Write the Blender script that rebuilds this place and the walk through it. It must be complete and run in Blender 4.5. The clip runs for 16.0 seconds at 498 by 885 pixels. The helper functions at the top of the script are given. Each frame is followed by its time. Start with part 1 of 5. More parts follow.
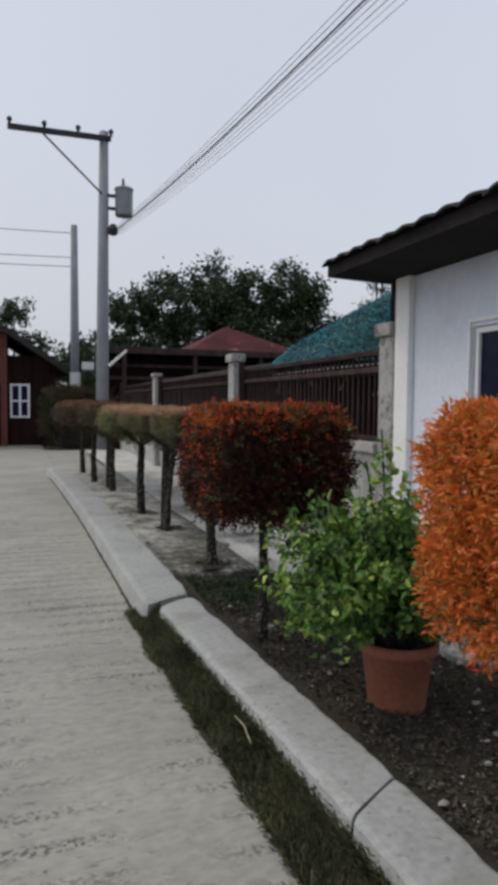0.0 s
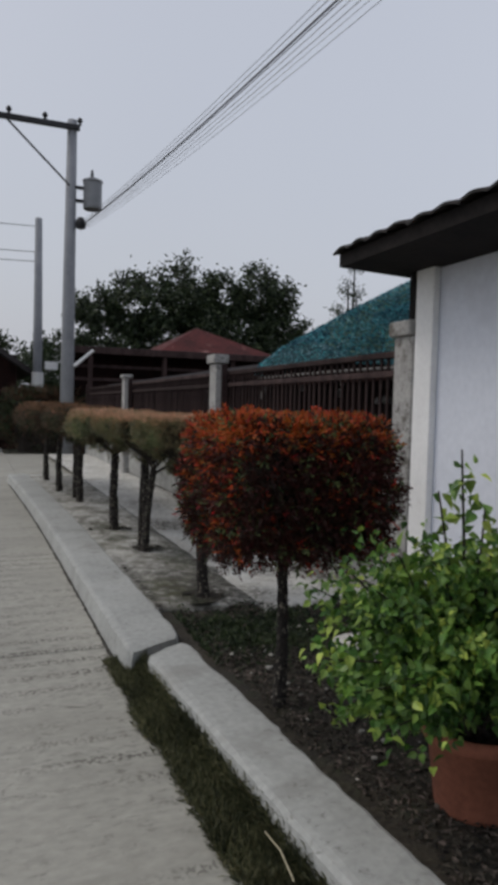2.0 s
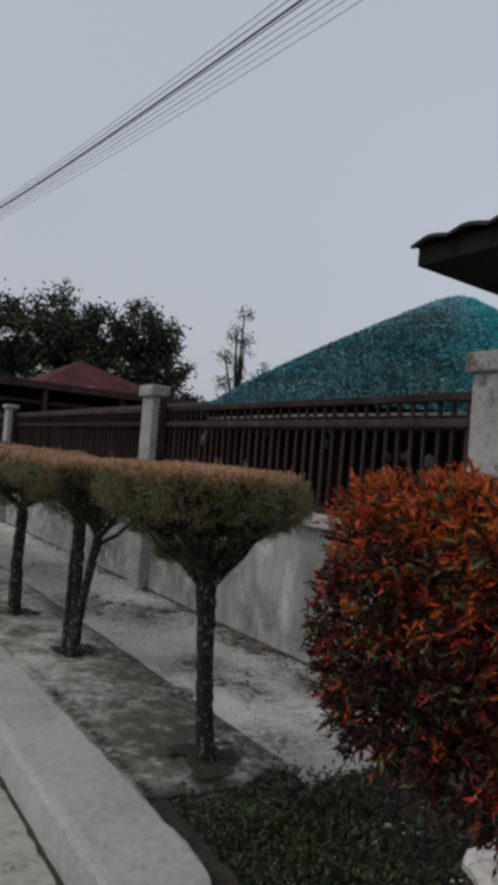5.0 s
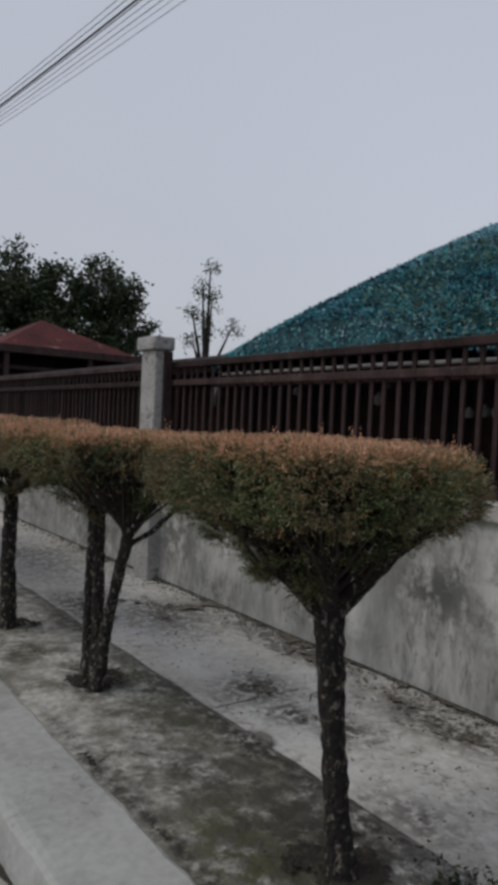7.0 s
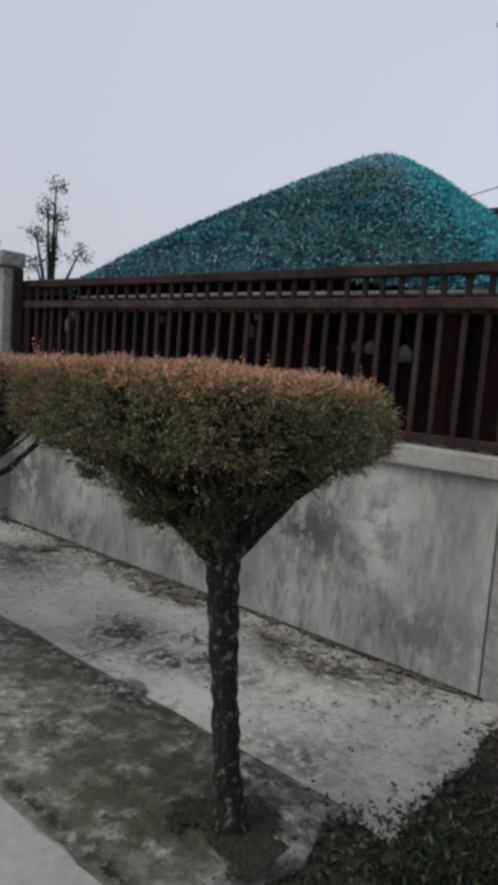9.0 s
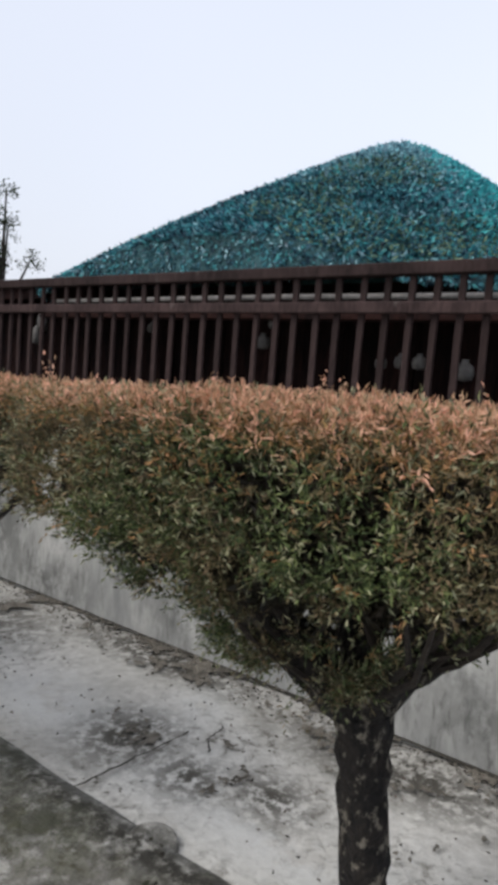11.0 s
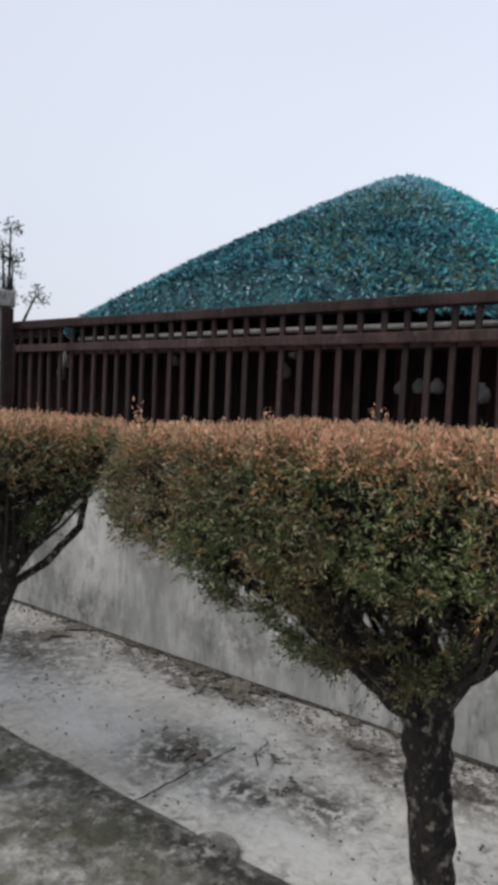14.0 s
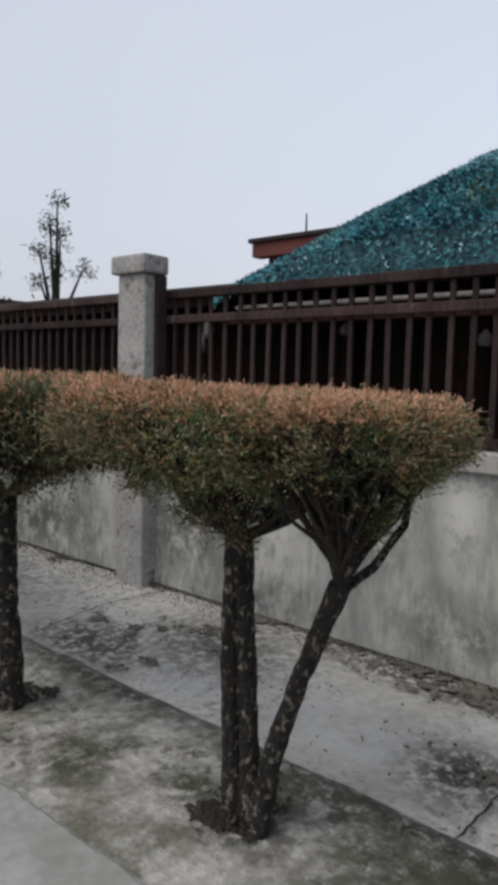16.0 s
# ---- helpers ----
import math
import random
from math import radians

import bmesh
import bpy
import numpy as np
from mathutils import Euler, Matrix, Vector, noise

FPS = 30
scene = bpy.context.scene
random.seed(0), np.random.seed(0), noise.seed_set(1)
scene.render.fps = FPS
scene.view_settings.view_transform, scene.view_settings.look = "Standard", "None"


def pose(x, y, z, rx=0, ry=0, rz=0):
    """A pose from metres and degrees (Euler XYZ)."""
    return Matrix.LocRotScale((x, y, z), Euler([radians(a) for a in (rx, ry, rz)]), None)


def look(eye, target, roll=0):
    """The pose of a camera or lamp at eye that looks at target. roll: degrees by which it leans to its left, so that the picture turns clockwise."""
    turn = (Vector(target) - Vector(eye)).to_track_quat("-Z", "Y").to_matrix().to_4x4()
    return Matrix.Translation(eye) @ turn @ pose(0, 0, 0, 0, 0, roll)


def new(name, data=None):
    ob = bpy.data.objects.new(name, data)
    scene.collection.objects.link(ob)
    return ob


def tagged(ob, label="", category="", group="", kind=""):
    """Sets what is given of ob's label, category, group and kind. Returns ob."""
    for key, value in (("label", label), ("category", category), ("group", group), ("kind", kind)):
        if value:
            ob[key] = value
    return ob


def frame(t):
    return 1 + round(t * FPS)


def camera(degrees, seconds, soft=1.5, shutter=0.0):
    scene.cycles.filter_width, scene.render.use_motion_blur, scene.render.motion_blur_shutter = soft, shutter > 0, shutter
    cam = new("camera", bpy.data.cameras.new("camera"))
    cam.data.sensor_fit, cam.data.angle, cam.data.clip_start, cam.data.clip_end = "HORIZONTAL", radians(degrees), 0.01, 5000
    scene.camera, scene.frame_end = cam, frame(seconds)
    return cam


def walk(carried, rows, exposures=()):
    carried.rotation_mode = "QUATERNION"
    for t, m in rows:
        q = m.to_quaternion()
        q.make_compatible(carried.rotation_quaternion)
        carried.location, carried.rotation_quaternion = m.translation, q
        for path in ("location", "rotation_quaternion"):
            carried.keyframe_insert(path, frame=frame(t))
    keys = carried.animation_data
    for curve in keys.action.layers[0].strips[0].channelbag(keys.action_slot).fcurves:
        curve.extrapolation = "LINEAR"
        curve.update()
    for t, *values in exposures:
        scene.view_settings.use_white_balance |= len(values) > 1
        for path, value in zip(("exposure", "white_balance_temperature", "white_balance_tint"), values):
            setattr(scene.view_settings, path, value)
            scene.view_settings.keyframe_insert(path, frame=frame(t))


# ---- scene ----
cam = camera(39.2, 16.0, soft=5.0)
PATH = [
    (0, (0.262, 0.362, 1.398), (0.894, 2.257, 1.289), 0.6),
    (0.5, (0.27, 0.421, 1.372), (0.857, 2.324, 1.197), 3.6),
    (1, (0.219, 0.616, 1.376), (0.927, 2.481, 1.243), 4.9),
    (1.5, (0.191, 0.845, 1.372), (0.881, 2.717, 1.243), 2.7),
    (2, (0.268, 1.154, 1.414), (1.0, 3.012, 1.318), 1.5),
    (2.5, (0.274, 1.459, 1.407), (1.219, 3.221, 1.366), 5.1),
    (3, (0.249, 1.702, 1.409), (1.226, 3.447, 1.415), 1.4),
    (3.5, (0.29, 2.079, 1.388), (1.33, 3.787, 1.395), 3.0),
    (4, (0.239, 2.375, 1.418), (1.443, 3.972, 1.435), 2.5),
    (4.5, (0.218, 2.729, 1.407), (1.364, 4.366, 1.502), 2.3),
    (5, (0.176, 3.071, 1.395), (1.255, 4.753, 1.452), 4.7),
    (7.5, (0.334, 4.312, 1.397), (1.56, 5.887, 1.269), 2.1),
    (8, (0.331, 4.288, 1.373), (1.649, 5.777, 1.164), 3.3),
    (10.5, (0.609, 5.094, 1.36), (2.219, 6.27, 1.195), 3.7),
    (11, (0.714, 5.232, 1.376), (2.3, 6.438, 1.206), 4.5),
    (11.5, (0.762, 5.284, 1.396), (2.428, 6.382, 1.259), 3.6),
    (12, (0.792, 5.292, 1.407), (2.491, 6.345, 1.33), 3.3),
    (12.5, (0.778, 5.261, 1.412), (2.476, 6.318, 1.379), 3.9),
    (13, (0.704, 5.206, 1.407), (2.405, 6.259, 1.42), 6.9),
    (13.5, (0.595, 5.172, 1.401), (2.255, 6.285, 1.314), 2.3),
    (14, (0.524, 5.227, 1.392), (2.103, 6.451, 1.291), 2.5),
    (14.5, (0.469, 5.446, 1.373), (1.969, 6.76, 1.211), 1.7),
    (15, (0.416, 5.639, 1.376), (1.795, 7.074, 1.184), 0.9),
    (15.5, (0.314, 5.866, 1.364), (1.79, 7.197, 1.141), 1.2),
    (16, (0.269, 6.095, 1.368), (1.788, 7.382, 1.185), 1.6),
]
walk(cam, [(t, look(eye, target, roll)) for t, eye, target, roll in PATH],
     exposures=[(0, 0.06), (1.0, -0.08), (2.0, -0.2), (3.5, -0.36), (5.0, -0.38), (7.5, -0.27), (8.2, -0.22), (10.3, 0.25),
                (11.0, 0.44), (13.0, 0.44), (14.0, 0.30), (15.0, 0.15), (16.0, 0.09)])

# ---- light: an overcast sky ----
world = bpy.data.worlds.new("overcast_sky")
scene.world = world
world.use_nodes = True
wt = world.node_tree
wt.nodes.clear()
sky = wt.nodes.new("ShaderNodeTexSky")
sky.sky_type = 'NISHITA'
sky.sun_disc = False
sky.sun_elevation, sky.sun_rotation = radians(52), radians(-60)
sky.dust_density, sky.air_density = 6.0, 1.5
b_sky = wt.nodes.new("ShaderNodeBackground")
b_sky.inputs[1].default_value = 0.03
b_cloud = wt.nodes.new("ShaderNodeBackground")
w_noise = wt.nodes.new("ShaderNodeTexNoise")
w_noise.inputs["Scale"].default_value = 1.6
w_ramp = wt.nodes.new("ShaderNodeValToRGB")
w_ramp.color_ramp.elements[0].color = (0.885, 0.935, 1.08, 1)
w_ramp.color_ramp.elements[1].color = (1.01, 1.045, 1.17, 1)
w_add = wt.nodes.new("ShaderNodeAddShader")
w_out = wt.nodes.new("ShaderNodeOutputWorld")
wt.links.new(sky.outputs[0], b_sky.inputs[0])
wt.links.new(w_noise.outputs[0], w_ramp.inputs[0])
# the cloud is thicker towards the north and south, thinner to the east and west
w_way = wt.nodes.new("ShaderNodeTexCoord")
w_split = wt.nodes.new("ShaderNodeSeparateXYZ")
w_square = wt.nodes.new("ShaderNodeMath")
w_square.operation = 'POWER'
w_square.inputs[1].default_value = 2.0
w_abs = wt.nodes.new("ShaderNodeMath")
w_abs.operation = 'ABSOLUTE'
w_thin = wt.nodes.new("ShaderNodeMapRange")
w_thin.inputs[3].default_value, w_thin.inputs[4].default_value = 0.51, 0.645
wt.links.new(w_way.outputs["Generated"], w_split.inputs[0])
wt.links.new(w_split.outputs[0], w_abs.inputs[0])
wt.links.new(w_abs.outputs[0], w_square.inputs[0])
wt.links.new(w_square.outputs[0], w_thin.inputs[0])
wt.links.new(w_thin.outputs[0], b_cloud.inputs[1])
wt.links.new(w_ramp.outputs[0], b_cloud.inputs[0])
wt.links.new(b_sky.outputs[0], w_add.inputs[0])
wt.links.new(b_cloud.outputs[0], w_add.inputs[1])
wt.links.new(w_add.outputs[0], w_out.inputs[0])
sun_data = bpy.data.lights.new("sun", 'SUN')
sun_data.energy, sun_data.angle, sun_data.color = 0.75, radians(25), (1.0, 0.97, 0.92)
sun = new("sun", sun_data)
sun.matrix_world = look((-8, 11, 13), (1, 6, 0))


# ---- materials ----
def material(name, light, dark, rough=0.8, coarse=2.0, fine=40.0, bump=0.3, depth=0.01, spots=None, spot_scale=6.0, spot_edge=0.56,
             spot_soft=0.06, island=0.0, each=0.0, metal=0.0, stretch=(1, 1, 1), gloss=0.5, specks=None, speck_scale=45.0, speck_edge=0.6, speck_soft=0.13):
    """light and dark: the two ends of a grain of two scales; spots: a third colour in ragged patches; island, each: how far
    pieces of one mesh, or objects, differ in value."""
    m = bpy.data.materials.new(name)
    m.use_nodes = True
    nt = m.node_tree
    p = nt.nodes["Principled BSDF"]
    p.inputs["Roughness"].default_value = rough
    p.inputs["Metallic"].default_value = metal
    p.inputs["Specular IOR Level"].default_value = gloss
    tc = nt.nodes.new("ShaderNodeTexCoord")
    mp = nt.nodes.new("ShaderNodeMapping")
    mp.inputs["Scale"].default_value = stretch
    nt.links.new(tc.outputs["Object"], mp.inputs[0])

    def noise_node(scale, detail, rough_detail=0.5, twist=0.0):
        n = nt.nodes.new("ShaderNodeTexNoise")
        n.inputs["Scale"].default_value, n.inputs["Detail"].default_value = scale, detail
        n.inputs["Roughness"].default_value, n.inputs["Distortion"].default_value = rough_detail, twist
        nt.links.new(mp.outputs[0], n.inputs["Vector"])
        return n.outputs["Fac"]

    def span(socket, lo, hi):
        r = nt.nodes.new("ShaderNodeMapRange")
        r.inputs[1].default_value, r.inputs[2].default_value = lo, hi
        nt.links.new(socket, r.inputs[0])
        return r.outputs[0]

    def mix(fac, a, b, kind='MIX'):
        x = nt.nodes.new("ShaderNodeMix")
        x.data_type, x.blend_type = 'RGBA', kind
        for socket, value in ((x.inputs[0], fac), (x.inputs[6], a), (x.inputs[7], b)):
            if isinstance(value, (int, float)):
                socket.default_value = value
            elif isinstance(value, tuple):
                socket.default_value = (*value, 1)
            else:
                nt.links.new(value, socket)
        return x.outputs[2]

    a, b = noise_node(coarse, 4), noise_node(fine, 5)
    ma = nt.nodes.new("ShaderNodeMath")
    ma.operation = 'ADD'
    nt.links.new(a, ma.inputs[0])
    nt.links.new(b, ma.inputs[1])
    col = mix(span(ma.outputs[0], 0.75, 1.25), dark, light)
    if spots:
        s1 = noise_node(spot_scale, 8, 0.65)
        col = mix(span(s1, spot_edge, spot_edge + spot_soft), col, spots)
    if specks:
        s2, s3 = noise_node(speck_scale, 9, 0.72, 0.6), noise_node(spot_scale * 0.45, 4, 0.6)
        mm = nt.nodes.new("ShaderNodeMath")
        mm.operation = 'MULTIPLY'
        nt.links.new(span(s2, speck_edge, speck_edge + speck_soft), mm.inputs[0])
        nt.links.new(span(s3, 0.38, 0.54), mm.inputs[1])
        col = mix(mm.outputs[0], col, specks)
    for amount, kind in ((island, 0), (each, 1)):
        if amount:
            g = nt.nodes.new("ShaderNodeNewGeometry" if kind == 0 else "ShaderNodeObjectInfo")
            v = span(g.outputs["Random Per Island" if kind == 0 else "Random"], 0, 1)
            hs = nt.nodes.new("ShaderNodeHueSaturation")
            r = nt.nodes.new("ShaderNodeMapRange")
            r.inputs[3].default_value, r.inputs[4].default_value = 1 - amount, 1 + amount
            nt.links.new(v, r.inputs[0])
            nt.links.new(r.outputs[0], hs.inputs["Value"])
            if kind == 0:
                r2 = nt.nodes.new("ShaderNodeMapRange")
                r2.inputs[3].default_value, r2.inputs[4].default_value = 0.5 + 0.05 * amount, 0.5 - 0.05 * amount
                nt.links.new(v, r2.inputs[0])
                nt.links.new(r2.outputs[0], hs.inputs["Hue"])
            nt.links.new(col, hs.inputs["Color"])
            col = hs.outputs[0]
    nt.links.new(col, p.inputs["Base Color"])
    if bump:
        bp = nt.nodes.new("ShaderNodeBump")
        bp.inputs["Strength"].default_value, bp.inputs["Distance"].default_value = bump, depth
        nt.links.new(b, bp.inputs["Height"])
        nt.links.new(bp.outputs[0], p.inputs["Normal"])
    return m


def leaf_material(name, light, dark, island=0.45, rough=0.5):
    m = material(name, light, dark, rough, 3.0, 60.0, 0.0, island=island, gloss=0.35)
    nt = m.node_tree
    p = nt.nodes["Principled BSDF"]
    t = nt.nodes.new("ShaderNodeBsdfTranslucent")
    nt.links.new(p.inputs["Base Color"].links[0].from_socket, t.inputs[0])
    mx = nt.nodes.new("ShaderNodeMixShader")
    mx.inputs[0].default_value = 0.16
    nt.links.new(p.outputs[0], mx.inputs[1])
    nt.links.new(t.outputs[0], mx.inputs[2])
    nt.links.new(mx.outputs[0], nt.nodes["Material Output"].inputs[0])
    return m


M_ROAD = material("road_concrete", (0.385, 0.375, 0.33), (0.28, 0.275, 0.24), 0.9, 0.6, 16, 0.5, 0.01, (0.27, 0.262, 0.228), 1.6, 0.50, 0.2, stretch=(1, 1.7, 1), specks=(0.14, 0.135, 0.117), speck_scale=14, speck_edge=0.54, speck_soft=0.12)


def dashes(m, period=0.19):
    """Broken transverse rows of dark pits left by the concrete rake."""
    nt = m.node_tree
    p = nt.nodes["Principled BSDF"]
    base = p.inputs["Base Color"].links[0].from_socket
    tc = nt.nodes.new("ShaderNodeTexCoord")
    wave = nt.nodes.new("ShaderNodeTexWave")
    wave.bands_direction = 'Y'
    wave.inputs["Scale"].default_value = 0.314 / period
    wave.inputs["Distortion"].default_value = 0.9
    wave.inputs["Detail Scale"].default_value = 0.8
    nt.links.new(tc.outputs["Object"], wave.inputs["Vector"])
    mp = nt.nodes.new("ShaderNodeMapping")
    mp.inputs["Scale"].default_value = (48, 40, 1)
    nt.links.new(tc.outputs["Object"], mp.inputs[0])
    fine = nt.nodes.new("ShaderNodeTexNoise")
    fine.inputs["Scale"].default_value, fine.inputs["Detail"].default_value = 1.0, 3
    nt.links.new(mp.outputs[0], fine.inputs["Vector"])
    wide = nt.nodes.new("ShaderNodeTexNoise")
    wide.inputs["Scale"].default_value = 1.1
    nt.links.new(tc.outputs["Object"], wide.inputs["Vector"])
    prod = None
    for sock, lo, hi in ((wave.outputs["Fac"], 0.62, 0.92), (fine.outputs["Fac"], 0.49, 0.57), (wide.outputs["Fac"], 0.42, 0.58)):
        r = nt.nodes.new("ShaderNodeMapRange")
        r.inputs[1].default_value, r.inputs[2].default_value = lo, hi
        nt.links.new(sock, r.inputs[0])
        if prod is None:
            prod = r.outputs[0]
        else:
            mu = nt.nodes.new("ShaderNodeMath")
            mu.operation = 'MULTIPLY'
            nt.links.new(prod, mu.inputs[0])
            nt.links.new(r.outputs[0], mu.inputs[1])
            prod = mu.outputs[0]
    x = nt.nodes.new("ShaderNodeMix")
    x.data_type = 'RGBA'
    nt.links.new(prod, x.inputs[0])
    nt.links.new(base, x.inputs[6])
    x.inputs[7].default_value = (0.12, 0.115, 0.098, 1)
    nt.links.new(x.outputs[2], p.inputs["Base Color"])


dashes(M_ROAD)
M_KERB = material("kerb_concrete", (0.41, 0.418, 0.40), (0.30, 0.308, 0.292), 0.9, 2.0, 30, 0.35, 0.005, (0.26, 0.26, 0.24), 3, 0.52, 0.2, each=0.06, specks=(0.13, 0.13, 0.11), speck_scale=22, speck_edge=0.57)
M_STRIP = material("planting_slab", (0.58, 0.57, 0.535), (0.31, 0.305, 0.27), 0.95, 2.6, 26, 0.9, 0.02, (0.17, 0.168, 0.135), 3.0, 0.49, 0.12, specks=(0.075, 0.07, 0.054), speck_scale=18, speck_edge=0.50, speck_soft=0.12)
M_CORR = material("walk_concrete", (0.66, 0.65, 0.605), (0.44, 0.43, 0.395), 0.92, 1.6, 26, 0.6, 0.012, (0.37, 0.36, 0.325), 2.6, 0.50, 0.2, specks=(0.16, 0.15, 0.125), speck_scale=20, speck_edge=0.50, speck_soft=0.16)
M_WALL = material("plastered_wall", (0.53, 0.53, 0.50), (0.33, 0.33, 0.315), 0.92, 1.2, 14, 0.4, 0.01, (0.25, 0.255, 0.245), 1.5, 0.47, 0.2, stretch=(1, 2.0, 0.6), specks=(0.11, 0.112, 0.104), speck_scale=15, speck_edge=0.50, speck_soft=0.18)
M_COPING = material("coping_cement", (0.47, 0.46, 0.43), (0.33, 0.32, 0.30), 0.9, 4, 40, 0.4, 0.008, (0.16, 0.15, 0.13), 8, 0.63, 0.06, each=0.05)
M_PILLAR = material("pillar_cement", (0.44, 0.43, 0.41), (0.27, 0.265, 0.255), 0.9, 4, 35, 0.5, 0.01, (0.13, 0.12, 0.105), 6, 0.55, 0.09, specks=(0.08, 0.075, 0.065), speck_scale=16, speck_edge=0.54)
M_WOOD = material("brown_painted_wood", (0.064, 0.042, 0.040), (0.024, 0.016, 0.0155), 0.75, 6, 60, 0.3, 0.004, (0.10, 0.085, 0.08), 14, 0.62, 0.1, each=0.3, stretch=(1, 1, 0.3), gloss=0.12)
M_DARKWOOD_SHADE = material("dark_boards_and_shade", (0.032, 0.013, 0.011), (0.008, 0.004, 0.004), 0.9, 4, 50, 0.3, each=0.5, stretch=(1, 1, 0.2), gloss=0.2)
M_HOUSE = material("pale_blue_white_paint", (0.76, 0.795, 0.87), (0.68, 0.715, 0.79), 0.75, 0.8, 22, 0.15, 0.004, (0.61, 0.635, 0.70), 2.0, 0.58, 0.2)
M_WHITE = material("white_paint", (0.90, 0.90, 0.89), (0.82, 0.82, 0.81), 0.6, 3, 30, 0.15, 0.003, (0.60, 0.59, 0.57), 9, 0.62, 0.1)
M_ROOF = material("dark_roof_tiles", (0.03, 0.026, 0.025), (0.012, 0.011, 0.011), 0.85, 5, 40, 0.5, 0.008, (0.05, 0.048, 0.042), 12, 0.6, 0.1, each=0.3)
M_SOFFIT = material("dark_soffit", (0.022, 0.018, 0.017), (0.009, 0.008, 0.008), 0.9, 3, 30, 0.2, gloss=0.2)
M_BARK = material("lichened_bark", (0.030, 0.024, 0.019), (0.005, 0.004, 0.0038), 0.95, 26, 70, 1.0, 0.03, (0.24, 0.215, 0.17), 44, 0.545, 0.10, stretch=(1, 1, 0.75))
M_TWIG = material("twig_bark", (0.040, 0.030, 0.023), (0.014, 0.011, 0.009), 0.95, 14, 80, 0.6, 0.004)
M_SOIL = material("leafy_soil", (0.05, 0.042, 0.029), (0.014, 0.012, 0.009), 1.0, 4, 40, 0.9, 0.02, (0.028, 0.031, 0.016), 5, 0.52, 0.12, specks=(0.13, 0.115, 0.09), speck_scale=50, speck_edge=0.58)
M_GROUND = material("far_ground", (0.14, 0.13, 0.09), (0.06, 0.07, 0.035), 1.0, 0.15, 3.0, 0.4, 0.02)
M_TERRA = material("terracotta", (0.36, 0.13, 0.075), (0.24, 0.085, 0.05), 0.85, 4, 50, 0.25, 0.003, (0.16, 0.07, 0.05), 6, 0.6, 0.1)
M_LITTER = material("dead_leaves", (0.115, 0.098, 0.075), (0.018, 0.016, 0.012), 0.9, 5, 30, 0.0, island=0.9)
M_STONE = material("pale_stones", (0.45, 0.43, 0.38), (0.28, 0.27, 0.24), 0.9, 10, 50, 0.5, 0.005, island=0.4)
M_STRAW = material("dry_straw", (0.62, 0.55, 0.38), (0.42, 0.36, 0.24), 0.8, 8, 60, 0.2)
M_GRIT = material("grit", (0.22, 0.20, 0.165), (0.06, 0.054, 0.043), 1.0, 6, 50, 0.8, 0.01)
M_CRACK = material("crack_dirt_and_shade", (0.05, 0.045, 0.035), (0.025, 0.022, 0.018), 1.0, 8, 60, 0.0)
M_GLASS = material("dark_glass", (0.010, 0.014, 0.050), (0.005, 0.006, 0.016), 0.25, 2, 10, 0.0, gloss=0.08)
M_POLE = material("pole_concrete", (0.30, 0.31, 0.33), (0.20, 0.21, 0.23), 0.85, 2, 25, 0.2)
M_STEEL = material("dark_steel", (0.045, 0.045, 0.05), (0.02, 0.02, 0.022), 0.6, 5, 40, 0.1, metal=0.4)
M_TANK = material("grey_tank_paint", (0.26, 0.27, 0.29), (0.18, 0.19, 0.2), 0.55, 4, 30, 0.1)
M_WIRE = material("black_cable", (0.05, 0.05, 0.055), (0.03, 0.03, 0.033), 0.6, 4, 30, 0.0)
M_REDWALL = material("brick_red_paint", (0.17, 0.048, 0.038), (0.10, 0.03, 0.026), 0.85, 0.6, 8, 0.2)
M_REDROOF = material("rusty_red_roof", (0.115, 0.028, 0.026), (0.045, 0.014, 0.014), 0.85, 1.0, 12, 0.2, 0.01, (0.26, 0.14, 0.13), 1.2, 0.60, 0.1, gloss=0.2)
M_SHEDROOF = material("weathered_roof_sheet", (0.035, 0.029, 0.03), (0.016, 0.013, 0.014), 0.85, 1.4, 14, 0.2)
M_NETBASE = material("teal_net_shade", (0.06, 0.17, 0.19), (0.014, 0.050, 0.060), 0.9, 5, 44, 1.0, 0.04)
M_SACK = material("pale_sacking", (0.26, 0.25, 0.24), (0.14, 0.135, 0.13), 0.9, 6, 40, 0.4)
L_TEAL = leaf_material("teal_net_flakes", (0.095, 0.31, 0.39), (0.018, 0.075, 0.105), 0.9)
L_RIM_SHEEN = leaf_material("teal_rim_sheen_flakes", (0.12, 0.60, 0.64), (0.06, 0.38, 0.43), 0.4)
# near-black leaf colour that stands in for the shade inside crowns
L_INNER_SHADE = leaf_material("shaded_inner_leaves", (0.045, 0.038, 0.022), (0.010, 0.009, 0.006), 0.6)
L_SAGE = leaf_material("sage_leaf_tips", (0.40, 0.40, 0.24), (0.16, 0.17, 0.09), 0.5)
L_LEAF = leaf_material("deep_green_leaves", (0.12, 0.235, 0.05), (0.03, 0.075, 0.018), 0.5, 0.4)
L_DULLPEACH = leaf_material("dull_peach_leaves", (0.34, 0.18, 0.09), (0.16, 0.085, 0.04), 0.4)
L_DUSK = leaf_material("dull_brown_leaves", (0.13, 0.075, 0.038), (0.03, 0.018, 0.010), 0.5)
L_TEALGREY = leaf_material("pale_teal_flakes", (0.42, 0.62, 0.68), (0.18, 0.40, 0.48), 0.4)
L_OLIVEFLAKE = leaf_material("olive_flakes", (0.27, 0.38, 0.27), (0.10, 0.17, 0.11), 0.5)
